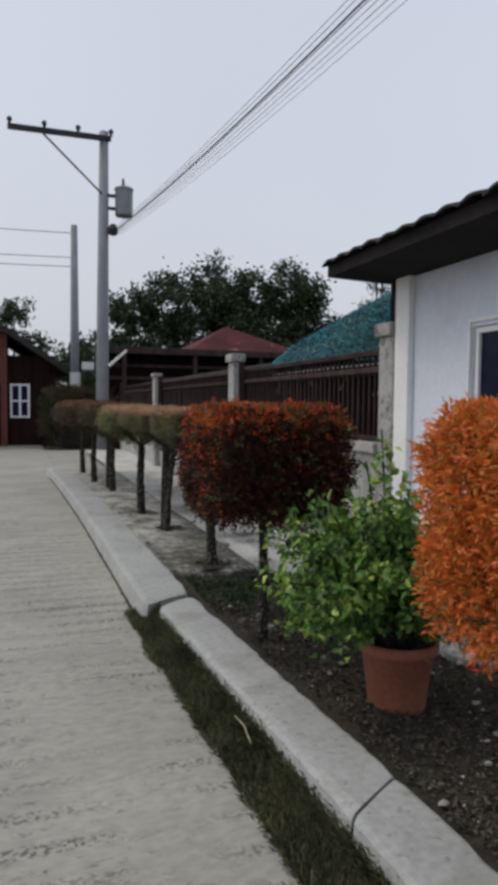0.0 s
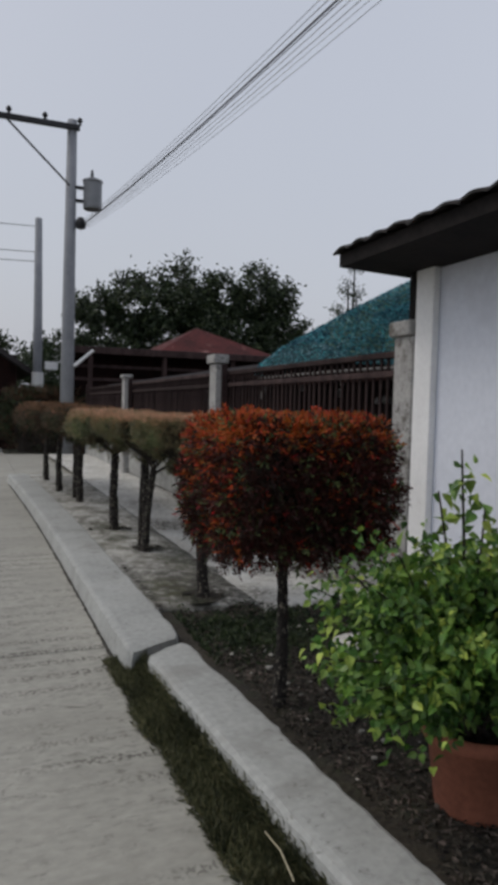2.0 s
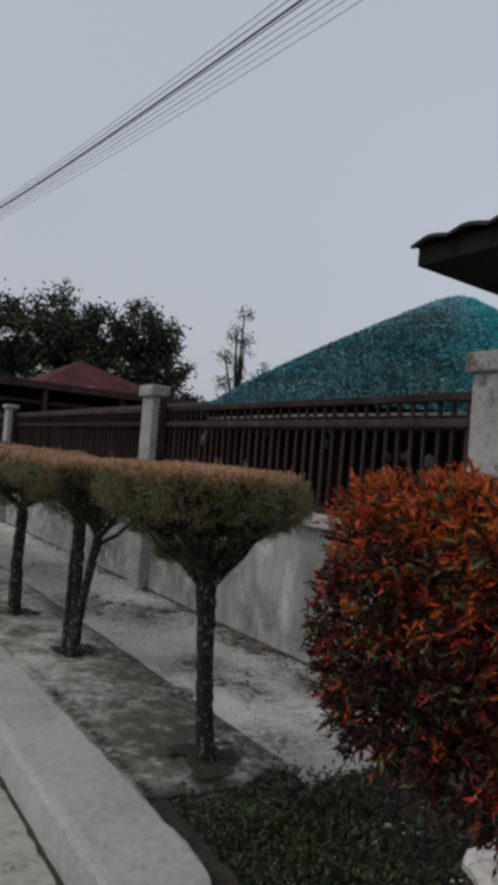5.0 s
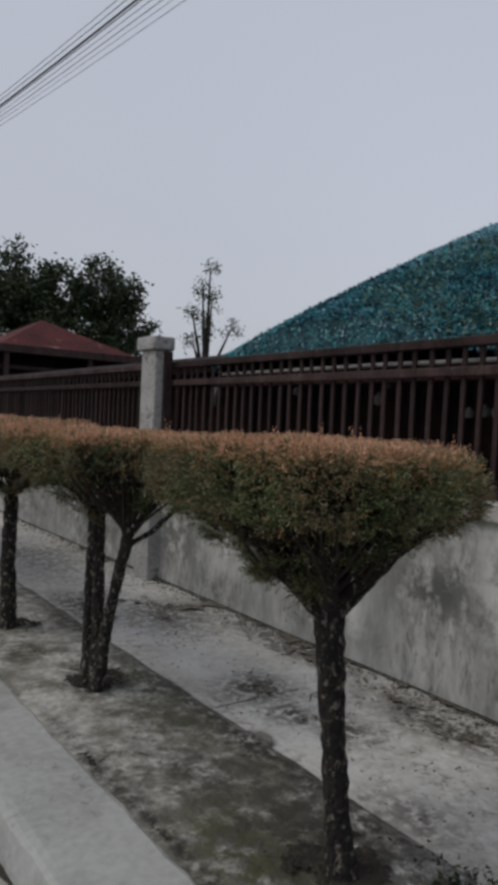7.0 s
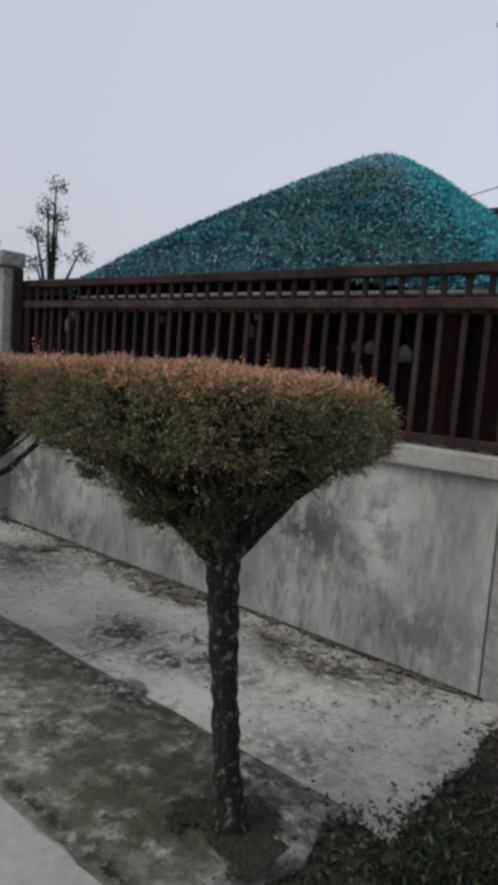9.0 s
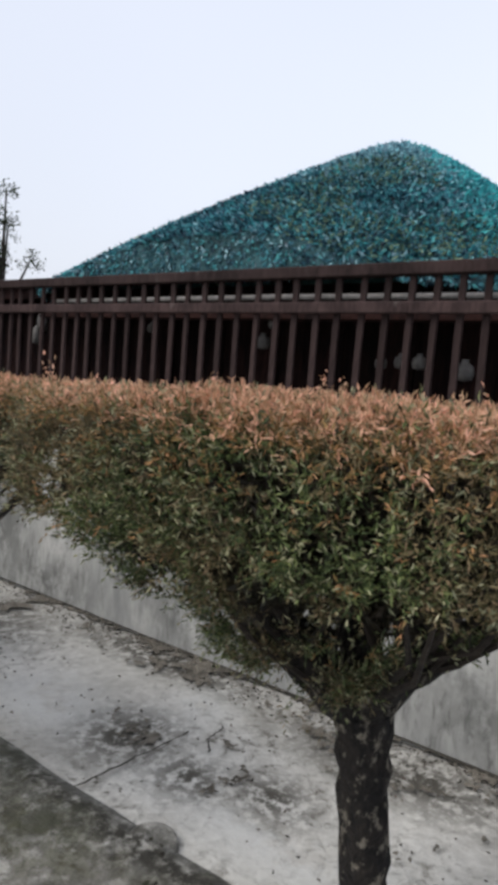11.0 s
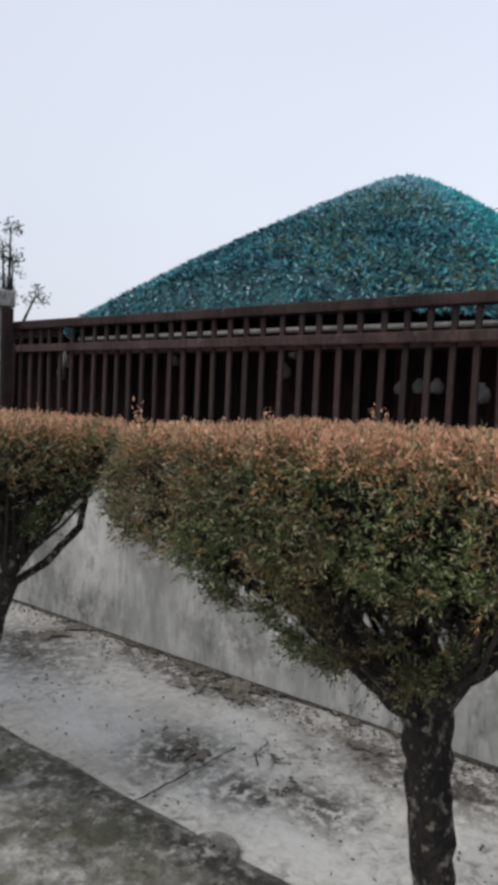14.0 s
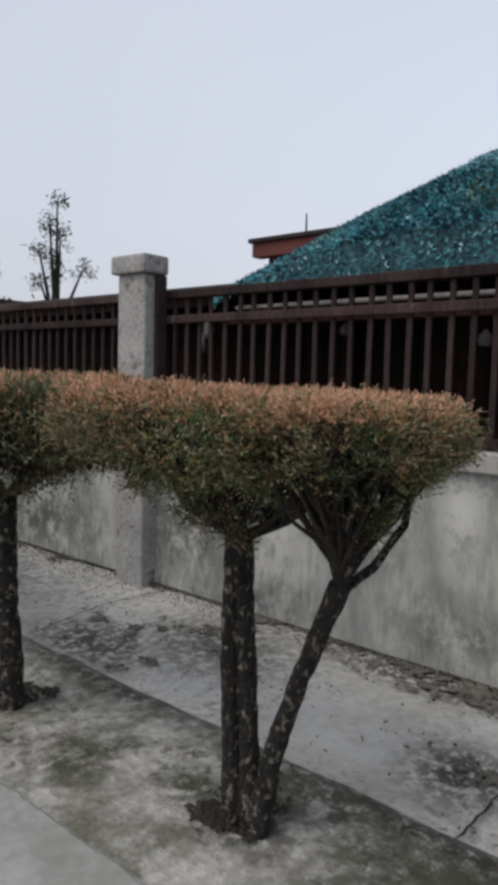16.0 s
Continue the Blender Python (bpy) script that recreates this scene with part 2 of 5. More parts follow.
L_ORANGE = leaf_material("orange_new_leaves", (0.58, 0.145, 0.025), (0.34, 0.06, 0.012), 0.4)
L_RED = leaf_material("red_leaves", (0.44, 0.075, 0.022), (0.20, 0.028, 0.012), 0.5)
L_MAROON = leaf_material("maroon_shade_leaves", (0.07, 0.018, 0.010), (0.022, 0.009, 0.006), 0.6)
L_PEACH = leaf_material("peach_new_leaves", (0.80, 0.50, 0.33), (0.50, 0.28, 0.16), 0.35)
L_AMBER = leaf_material("amber_leaves", (0.50, 0.30, 0.13), (0.22, 0.14, 0.05), 0.45)
L_GREEN = leaf_material("green_leaves", (0.17, 0.225, 0.085), (0.020, 0.032, 0.012), 0.7)
L_OLIVE = leaf_material("olive_brown_leaves", (0.27, 0.225, 0.11), (0.028, 0.023, 0.012), 0.75)
L_LIME = leaf_material("lime_leaves", (0.33, 0.45, 0.085), (0.15, 0.25, 0.045), 0.5, 0.45)
L_FRESH = leaf_material("fresh_green_leaves", (0.17, 0.33, 0.055), (0.05, 0.125, 0.025), 0.5, 0.4)
L_TREE = leaf_material("tree_leaves", (0.052, 0.078, 0.032), (0.012, 0.022, 0.010), 0.7)
L_GRASS = leaf_material("verge_grass", (0.15, 0.155, 0.075), (0.035, 0.04, 0.02), 0.75)
L_GLOW = leaf_material("glowing_orange_leaves", (0.80, 0.30, 0.06), (0.50, 0.14, 0.025), 0.4)


def stains(m, colour, places, grain=9.0, upright=False):
    """Soft stains at set places of a slab (x, y, half width, half length, strength) or of the upright wall (y, z, ...), with ragged
    mottled edges."""
    nt = m.node_tree
    p = nt.nodes["Principled BSDF"]
    base = p.inputs["Base Color"].links[0].from_socket
    geo = nt.nodes.new("ShaderNodeNewGeometry")
    rag = nt.nodes.new("ShaderNodeTexNoise")
    rag.inputs["Scale"].default_value, rag.inputs["Detail"].default_value, rag.inputs["Roughness"].default_value = grain, 8, 0.7
    nt.links.new(geo.outputs["Position"], rag.inputs["Vector"])
    total = None
    for x, y, rx, ry, strength in places:
        mp = nt.nodes.new("ShaderNodeMapping")
        mp.vector_type = 'TEXTURE'
        mp.inputs["Location"].default_value = (0, x, y) if upright else (x, y, 0)
        mp.inputs["Scale"].default_value = (1000, rx, ry) if upright else (rx, ry, 1000)
        nt.links.new(geo.outputs["Position"], mp.inputs[0])
        ln = nt.nodes.new("ShaderNodeVectorMath")
        ln.operation = 'LENGTH'
        nt.links.new(mp.outputs[0], ln.inputs[0])
        r = nt.nodes.new("ShaderNodeMapRange")
        r.inputs[1].default_value, r.inputs[2].default_value, r.inputs[3].default_value, r.inputs[4].default_value = 1.5, 0.2, 0.0, strength
        nt.links.new(ln.outputs["Value"], r.inputs[0])
        if total is None:
            total = r.outputs[0]
        else:
            mx = nt.nodes.new("ShaderNodeMath")
            mx.operation = 'MAXIMUM'
            nt.links.new(total, mx.inputs[0])
            nt.links.new(r.outputs[0], mx.inputs[1])
            total = mx.outputs[0]
    ad = nt.nodes.new("ShaderNodeMath")
    ad.operation = 'MULTIPLY'
    span = nt.nodes.new("ShaderNodeMapRange")
    span.inputs[1].default_value, span.inputs[2].default_value, span.inputs[4].default_value = 0.41, 0.53, 1.1
    nt.links.new(rag.outputs["Fac"], span.inputs[0])
    nt.links.new(total, ad.inputs[0])
    nt.links.new(span.outputs[0], ad.inputs[1])
    ad.use_clamp = True
    x = nt.nodes.new("ShaderNodeMix")
    x.data_type = 'RGBA'
    nt.links.new(ad.outputs[0], x.inputs[0])
    nt.links.new(base, x.inputs[6])
    x.inputs[7].default_value = (*colour, 1)
    nt.links.new(x.outputs[2], p.inputs["Base Color"])


stains(M_STRIP, (0.065, 0.060, 0.048), [(1.75, 6.0, 0.5, 0.8, 0.9), (1.7, 9.2, 0.4, 1.0, 0.45), (1.7, 12.0, 0.5, 1.6, 0.6)], 9.0)
stains(M_STRIP, (0.075, 0.077, 0.036), [(1.56, 5.85, 0.20, 0.34, 0.95), (1.60, 8.5, 0.16, 0.3, 0.75), (1.85, 6.75, 0.14, 0.3, 0.7)], 14.0)
stains(M_STRIP, (0.035, 0.033, 0.026), [(1.80, 5.75, 0.26, 0.42, 0.95), (1.99, 6.4, 0.09, 1.4, 0.95), (2.0, 8.3, 0.09, 0.8, 0.8), (1.72, 7.27, 0.15, 0.17, 0.9), (1.40, 6.1, 0.045, 0.9, 0.9), (1.70, 6.35, 0.16, 0.2, 0.7), (1.85, 6.9, 0.2, 0.25, 0.6)], 16.0)
stains(M_STRIP, (0.06, 0.062, 0.042), [(1.94, 7.2, 0.14, 0.3, 0.9), (1.80, 6.93, 0.12, 0.12, 0.9), (1.66, 6.98, 0.10, 0.08, 0.8), (1.58, 7.9, 0.16, 0.14, 0.9), (1.72, 7.52, 0.10, 0.12, 0.9), (1.9, 6.72, 0.1, 0.12, 0.9), (1.5, 8.6, 0.2, 0.3, 0.8)], 12.0)
stains(M_WALL, (0.085, 0.088, 0.08), [(6.44, 0.62, 0.34, 0.22, 0.85), (5.8, 0.28, 0.3, 0.14, 0.6), (7.76, 0.75, 0.22, 0.28, 0.8), (7.25, 0.30, 0.4, 0.16, 0.6), (9.0, 0.5, 0.5, 0.3, 0.7), (10.5, 0.35, 0.7, 0.3, 0.85),
                                     (8.4, 0.2, 0.4, 0.12, 0.6), (12.5, 0.5, 1.0, 0.4, 0.7), (6.9, 0.95, 0.9, 0.05, 0.7)], 7.0, True)
stains(M_WALL, (0.66, 0.66, 0.63), [(6.05, 0.70, 0.14, 0.3, 0.8), (7.3, 0.82, 0.10, 0.24, 0.8), (7.0, 0.5, 0.07, 0.35, 0.7), (8.3, 0.6, 0.2, 0.3, 0.6)], 6.0, True)
stains(M_CORR, (0.60, 0.605, 0.58), [(2.28, 6.25, 0.16, 0.42, 0.8), (2.35, 7.35, 0.2, 0.3, 0.8), (2.75, 6.95, 0.2, 0.16, 0.7), (2.3, 8.1, 0.2, 0.3, 0.7), (2.45, 5.55, 0.3, 0.16, 0.7)], 5.0)
stains(M_CORR, (0.075, 0.070, 0.058), [(2.40, 6.95, 0.20, 0.20, 1.0), (2.36, 6.62, 0.12, 0.16, 0.9), (2.46, 6.36, 0.13, 0.16, 0.9), (2.90, 6.15, 0.17, 0.45, 1.0), (2.98, 7.35, 0.13, 0.6, 1.0), (2.27, 8.75, 0.20, 0.38, 1.0),
                                       (2.65, 8.3, 0.35, 0.4, 0.8), (2.6, 10.5, 0.5, 1.0, 0.7), (2.65, 3.75, 0.5, 0.6, 0.75), (2.2, 5.75, 0.12, 0.2, 0.7)], 24.0)


# ---- mesh helpers ----
RNG = np.random.default_rng(7)


class Geo:
    """Collects vertices and faces, with a material slot for each face."""

    def __init__(self):
        self.v, self.f, self.m = [], [], []

    def add(self, verts, faces, slot=0):
        k = len(self.v)
        self.v.extend([tuple(p) for p in verts])
        self.f.extend([tuple(i + k for i in q) for q in faces])
        self.m.extend([slot] * len(faces))
        return self

    def box(self, x0, x1, y0, y1, z0, z1, bevel=0.0, slot=0, jitter=0.0):
        bm = bmesh.new()
        bmesh.ops.create_cube(bm, size=1)
        for p in bm.verts:
            p.co = Vector(((x0 + x1) / 2 + p.co.x * (x1 - x0), (y0 + y1) / 2 + p.co.y * (y1 - y0), (z0 + z1) / 2 + p.co.z * (z1 - z0)))
        if bevel:
            bmesh.ops.bevel(bm, geom=bm.edges[:], offset=bevel, segments=2, affect='EDGES', profile=0.5)
        bm.verts.index_update()
        pts = [p.co + Vector([random.uniform(-jitter, jitter) for _ in range(3)]) for p in bm.verts]
        self.add(pts, [[q.index for q in f.verts] for f in bm.faces], slot)
        bm.free()
        return self

    def tube(self, pts, radii, sides=8, slot=0, rough=0.0):
        pts = [Vector(p) for p in pts]
        k, rings = len(self.v), []
        side = Vector((0.31, 0.95, 0.07))
        for i, p in enumerate(pts):
            d = (pts[min(i + 1, len(pts) - 1)] - pts[max(i - 1, 0)]).normalized()
            u = (side - d * side.dot(d)).normalized()
            w = d.cross(u)
            ring = []
            for j in range(sides):
                a = 2 * math.pi * j / sides
                r = radii[i] * (1 + (random.uniform(-rough, rough) if rough else 0))
                ring.append(p + (u * math.cos(a) + w * math.sin(a)) * r)
            rings.append(ring)
        faces = []
        for i in range(len(pts) - 1):
            for j in range(sides):
                a, b = i * sides + j, i * sides + (j + 1) % sides
                faces.append((a, b, b + sides, a + sides))
        faces.append(tuple(reversed(range(sides))))
        faces.append(tuple(range((len(pts) - 1) * sides, len(pts) * sides)))
        return self.add([q for r in rings for q in r], faces, slot)

    def lathe(self, cx, cy, profile, sides=28, slot=0):
        verts, faces = [], []
        for r, z in profile:
            for j in range(sides):
                a = 2 * math.pi * j / sides
                verts.append((cx + r * math.cos(a), cy + r * math.sin(a), z))
        for i in range(len(profile) - 1):
            for j in range(sides):
                a, b = i * sides + j, i * sides + (j + 1) % sides
                faces.append((a, b, b + sides, a + sides))
        return self.add(verts, faces, slot)

    def broad_leaves(self, pts, ups, length, width, slots, fold=0.2):
        """Broad leaves with a midrib: two four-cornered halves each."""
        pts, d = np.asarray(pts, float), np.asarray(ups, float)
        n = len(pts)
        d = d / (np.linalg.norm(d, axis=1, keepdims=True) + 1e-9)
        face = RNG.normal(size=(n, 3)) * 0.85 + np.array([-0.25, -0.15, 0.9])
        s = np.cross(d, face)
        s /= np.linalg.norm(s, axis=1, keepdims=True) + 1e-9
        nrm = np.cross(s, d)
        ln = (length * RNG.uniform(0.6, 1.3, n))[:, None]
        wd = ln * width / length
        rows = [pts]
        for t, w in ((0.10, 0.30), (0.30, 0.5), (0.58, 0.36), (0.82, 0.13)):
            mid = pts + d * ln * t - nrm * ln * 0.22 * t * t
            rows += [mid + s * wd * w + nrm * wd * fold * w * 2, mid, mid - s * wd * w + nrm * wd * fold * w * 2]
        rows.append(pts + d * ln - nrm * ln * 0.22)
        k = len(self.v)
        self.v.extend(map(tuple, np.stack(rows, axis=1).reshape(-1, 3).tolist()))
        for i in range(n):
            b = k + 14 * i
            self.f += [(b, b + 1, b + 2), (b, b + 2, b + 3)]
            for r in (1, 4, 7):
                self.f += [(b + r, b + r + 3, b + r + 4, b + r + 1), (b + r + 1, b + r + 4, b + r + 5, b + r + 2)]
            self.f += [(b + 10, b + 13, b + 11), (b + 11, b + 13, b + 12)]
            self.m += [slots[i]] * 10
        return self

    def leaves(self, pts, ups, length, width, slots, fold=0.25):
        """Pointed leaves, each a folded kite of four corners, that grow from pts towards ups."""
        n = len(pts)
        if n == 0:
            return self
        pts, d = np.asarray(pts, float), np.asarray(ups, float)
        d = d / (np.linalg.norm(d, axis=1, keepdims=True) + 1e-9)
        r = RNG.normal(size=(n, 3))
        s = np.cross(d, r)
        s /= np.linalg.norm(s, axis=1, keepdims=True) + 1e-9
        nrm = np.cross(s, d)
        ln = (length * RNG.uniform(0.65, 1.25, n))[:, None]
        wd = (width * RNG.uniform(0.7, 1.25, n))[:, None]
        mid = pts + d * ln * 0.45 + nrm * wd * fold
        quad = np.stack([pts, mid + s * wd * 0.5, pts + d * ln - nrm * wd * fold * 0.6, mid - s * wd * 0.5], axis=1).reshape(-1, 3)
        k = len(self.v)
        self.v.extend(map(tuple, quad.tolist()))
        self.f.extend([(k + 4 * i, k + 4 * i + 1, k + 4 * i + 2, k + 4 * i + 3) for i in range(n)])
        self.m.extend(list(slots) if hasattr(slots, "__len__") else [slots] * n)
        return self


ORIGIN = {}


def mesh_of(name, geo, mats, origin=(0, 0, 0), smooth=False):
    me = bpy.data.meshes.new(name)
    o = Vector(origin)
    me.from_pydata([(p[0] - o.x, p[1] - o.y, p[2] - o.z) for p in geo.v], [], geo.f)
    for m in (mats if isinstance(mats, (list, tuple)) else [mats]):
        me.materials.append(m)
    me.polygons.foreach_set("material_index", geo.m)
    if smooth:
        me.polygons.foreach_set("use_smooth", [True] * len(geo.f))
    me.update()
    return me


def thing(name, base, label, category, group="", kind=""):
    """A top-level thing: an Empty at its base, for its parts."""
    ob = new(name)
    ob.location = base
    ob.empty_display_size = 0.1
    ORIGIN[ob] = Vector(base)
    return tagged(ob, label, category, group, kind)


def part(name, geo, mats, parent, label="", smooth=False, kind=""):
    """One mesh under a thing, or under a part; its vertices are given in the world."""
    ob = new(name, mesh_of(name, geo, mats, ORIGIN[parent], smooth))
    ob.parent = parent
    ORIGIN[ob] = ORIGIN[parent]
    return tagged(ob, label, kind=kind)


def solid(name, geo, mats, label, category, kind="", group="", smooth=False, base=None):
    """A thing of one mesh, which can take parts too."""
    base = Vector(base) if base else Vector((0, 0, 0))
    ob = new(name, mesh_of(name, geo, mats, base, smooth))
    ob.location = base
    ORIGIN[ob] = base
    return tagged(ob, label, category, group, kind)


def piece(name, me, parent, place, turn=0.0):
    """One of many alike pieces on one mesh; place is in the world."""
    ob = new(name, me)
    ob.parent = parent
    ob.location = Vector(place) - ORIGIN[parent]
    ob.rotation_euler = (0, 0, turn)
    return ob


def sheet(x0, x1, y0, y1, z, nx, ny, lump=0.0, scale=2.0, skirt=0.0):
    """An uneven sheet of ground."""
    g, verts, faces = Geo(), [], []
    for j in range(ny + 1):
        for i in range(nx + 1):
            x, y = x0 + (x1 - x0) * i / nx, y0 + (y1 - y0) * j / ny
            verts.append((x, y, z + lump * noise.noise(Vector((x * scale, y * scale, z)))))
    for j in range(ny):
        for i in range(nx):
            a = j * (nx + 1) + i
            faces.append((a, a + 1, a + nx + 2, a + nx + 1))
    return g.add(verts, faces)


# ---- ground, road, kerb, planting strip, walk ----
GZ = 0.10
solid("ground", sheet(-900, 900, -900, 900, -0.06, 24, 24), M_GROUND, "dull green and earthen ground reaching the horizon", "ground", "structure")
road = solid("road", Geo().box(-6.0, 1.058, -12, 26, -0.05, -0.014), M_ROAD, "worn pale grey concrete road", "road", "structure")
for k in range(9):
    y0 = -11.6 + 4.2 * k
    if y0 < 22:
        part("slab", Geo().box(-6.0, 1.05, y0, y0 + 4.188, -0.04, 0.0, 0.006), M_ROAD, road)
part("slab", Geo().box(1.056, 9.0, 14.9, 21.5, -0.04, -0.002, 0.006), M_ROAD, road)
solid("garden_bed", sheet(1.3, 3.3, -6, 5.5, 0.085, 50, 220, 0.035, 2.6), M_SOIL, "dark soil bed strewn with dead leaves", "soil", "structure", smooth=True)
solid("verge_soil", sheet(1.047, 1.40, -6, 5.1, 0.004, 14, 160, 0.018, 5.0), M_SOIL, "dark earth in the gap between road and kerb", "soil", "structure", smooth=True)


def kerb_block(y0, y1, x_at, wide=0.36, slope=0.055, skew=(0.0, 0.0), worn=(0.03, 0.03)):
    """A cast kerb length with a sloping face, a ragged garden edge and broken, rounded ends; x_at(y) is its garden edge.
    skew: how far the road side of each end lies back; worn: how far its corners are broken away."""
    n = max(8, int((y1 - y0) / 0.045))
    g, verts, faces = Geo(), [], []
    sec = [(-wide, -0.05), (0.008 - wide, 0.03), (slope - 0.01 - wide, 0.118), (slope + 0.006 - wide, 0.131), (slope + 0.03 - wide, 0.136), (-0.45 * wide, 0.139), (-0.02, 0.137), (-0.005, 0.130), (0.0, 0.11), (0.0, -0.05)]
    m = len(sec)
    for i in range(n + 1):
        t = i / n
        y = y0 + (y1 - y0) * t
        x = x_at(y)
        near0, near1 = math.exp(-(y - y0) / 0.035), math.exp(-(y1 - y) / 0.035)
        for a, (dx, z) in enumerate(sec):
            side = (dx + wide / 2) / (wide / 2)
            pull = (worn[0] * near0 + worn[1] * near1) * (0.7 + 0.6 * noise.noise(Vector((x * 9, y * 9, a))))
            j = 0.006 * noise.noise(Vector((y * 7, a * 3.1, x))) + 0.004 * noise.noise(Vector((y * 23, a * 1.7, 4)))
            edge = (0.010 * noise.noise(Vector((y * 3.3, 8.0, 1))) + 0.010 * noise.noise(Vector((y * 11, 2.0, 1)))) if a > 5 else 0.0
            lean = (skew[0] * (1 - t) ** 6 + skew[1] * t ** 6) * dx / wide
            tip = (worn[0] * near0 - worn[1] * near1) * 0.25 * side * side
            low = 0.6 * pull if 1 < a < m - 1 else 0.0
            verts.append((x + dx + j + edge - pull * side, y + lean + tip, z - low + (j * 0.6 if a else 0)))
    for i in range(n):
        for a in range(m - 1):
            p = i * m + a
            faces.append((p, p + m, p + m + 1, p + 1))
    faces.append(tuple(range(m)))
    faces.append(tuple(reversed(range(n * m, n * m + m))))
    return g.add(verts, faces)


def far_kerb(y):
    """Garden edge of the kerb beyond the gap, which bears off towards the crossing."""
    return 1.362 - 0.004 * (y - 4.9) - 0.0028 * max(0.0, y - 7.0) ** 2


kerb = solid("kerb", kerb_block(2.412, 4.80, lambda y: 1.365 + 0.056 * (4.67 - y), 0.275, 0.03, (0.18, 0.16), (0.002, 0.03)), M_KERB, "weathered cast concrete kerb in broken lengths", "kerb", "structure")
part("kerb_length", kerb_block(-6, 2.398, lambda y: 1.492 + 0.03 * (2.4 - y), 0.275, 0.03, (0.0, 0.18), (0.01, 0.003)), M_KERB, kerb)
for a, b in ((4.87, 8.3), (8.31, 11.4), (11.41, 14.3)):
    part("kerb_length", kerb_block(a, b, far_kerb, 0.36, 0.035, (0.16 if a < 5 else 0.0, 0.0), (0.035 if a < 5 else 0.004, 0.004)), M_KERB, kerb)


def ragged_slab(x0, x1, y0, y1, z0, z1, name, mat, label, rag=0.03, end=0.10):
    """A cast slab with a broken near end."""
    nx, ny = 14, int((y1 - y0) / 0.08)
    g, verts, faces = Geo(), [], []
    for j in range(ny + 1):
        for i in range(nx + 1):
            x, y = x0 + (x1 - x0) * i / nx, y0 + (y1 - y0) * j / ny
            if j == 0:
                y += end * noise.noise(Vector((x * 5, 3.3, 0)))
            e = rag * noise.noise(Vector((y * 4, i, 1))) if i == nx else 0
            low = 0.018 if (i == nx or j == 0) else 0
            verts.append((x + e * 0.5, y, z1 - low + 0.012 * noise.noise(Vector((x * 3, y * 3, 2)))))
    base = len(verts)
    for j in range(ny + 1):
        verts.append((verts[j * (nx + 1) + nx][0], verts[j * (nx + 1) + nx][1], z0))
    for i in range(nx + 1):
        verts.append((verts[i][0], verts[i][1], z0))
    for j in range(ny):
        for i in range(nx):
            a = j * (nx + 1) + i
            faces.append((a, a + 1, a + nx + 2, a + nx + 1))
        faces.append((j * (nx + 1) + nx, base + j, base + j + 1, (j + 1) * (nx + 1) + nx))
    k = base + ny + 1
    for i in range(nx):
        faces.append((i, k + i, k + i + 1, i + 1))
    return solid(name, g.add(verts, faces), mat, label, "pavement", "structure", smooth=True)


strip = ragged_slab(1.15, 2.07, 5.44, 14.3, 0.0, 0.125, "pavement_planting", M_STRIP, "mossy stained cement strip round the hedge trees")
corridor = ragged_slab(2.05, 3.2, 5.30, 20.0, 0.0, 0.098, "pavement_walk", M_CORR, "pale cracked cement walk with dirt patches along the fence wall")
APRON = [(2.15, 4.66), (2.11, 4.30), (2.36, 3.98), (2.34, 3.62), (2.40, 3.40), (2.52, 3.16), (2.85, 2.95), (3.155, 2.9), (3.155, 4.6), (2.92, 4.64), (2.66, 4.72)]
outline = []
for (ax, ay), (bx, by) in zip(APRON, APRON[1:] + APRON[:1]):
    for k in range(8):
        x, y = ax + (bx - ax) * k / 8, ay + (by - ay) * k / 8
        w = 0.0 if x > 3.1 else 0.05
        outline.append((min(3.155, x + w * noise.noise(Vector((x * 9, y * 9, 1)))), y + w * noise.noise(Vector((x * 9, y * 9, 5)))))
n = len(outline)
rim = [(x + (2.8 - x) * 0.035, y + (3.9 - y) * 0.035) for x, y in outline]
apron = solid("pavement_apron", Geo().add([(x, y, 0.130 + 0.006 * noise.noise(Vector((x * 7, y * 7, 2)))) for x, y in rim] + [(x, y, 0.112) for x, y in outline] + [(x, y, 0.02) for x, y in outline],
                                  [tuple(range(n))] + [(i + r, i + n + r, (i + 1) % n + n + r, (i + 1) % n + r) for r in (0, n) for i in range(n)]), M_CORR,
      "broken pale cement apron in front of the house", "pavement", "structure")

# ---- fence wall, pillars, fence ----
WX, WT = 3.10, 1.00
PILLARS = [5.36, 9.34, 14.87, 20.40]
wall = solid("wall_fence", Geo().box(WX, WX + 0.15, 5.53, 20.54, 0.0, WT, 0.004), M_WALL, "low plastered cement wall streaked grey with damp", "wall", "structure")
for a, b in zip(PILLARS, PILLARS[1:]):
    y0, y1 = max(a + 0.14, 5.53), b - 0.14
    n = 3
    for i in range(n):
        part("coping", Geo().box(WX - 0.035, WX + 0.185, y0 + (y1 - y0) * i / n + 0.002, y0 + (y1 - y0) * (i + 1) / n - 0.002, WT + 0.001, WT + 0.09, 0.01), M_COPING, wall)
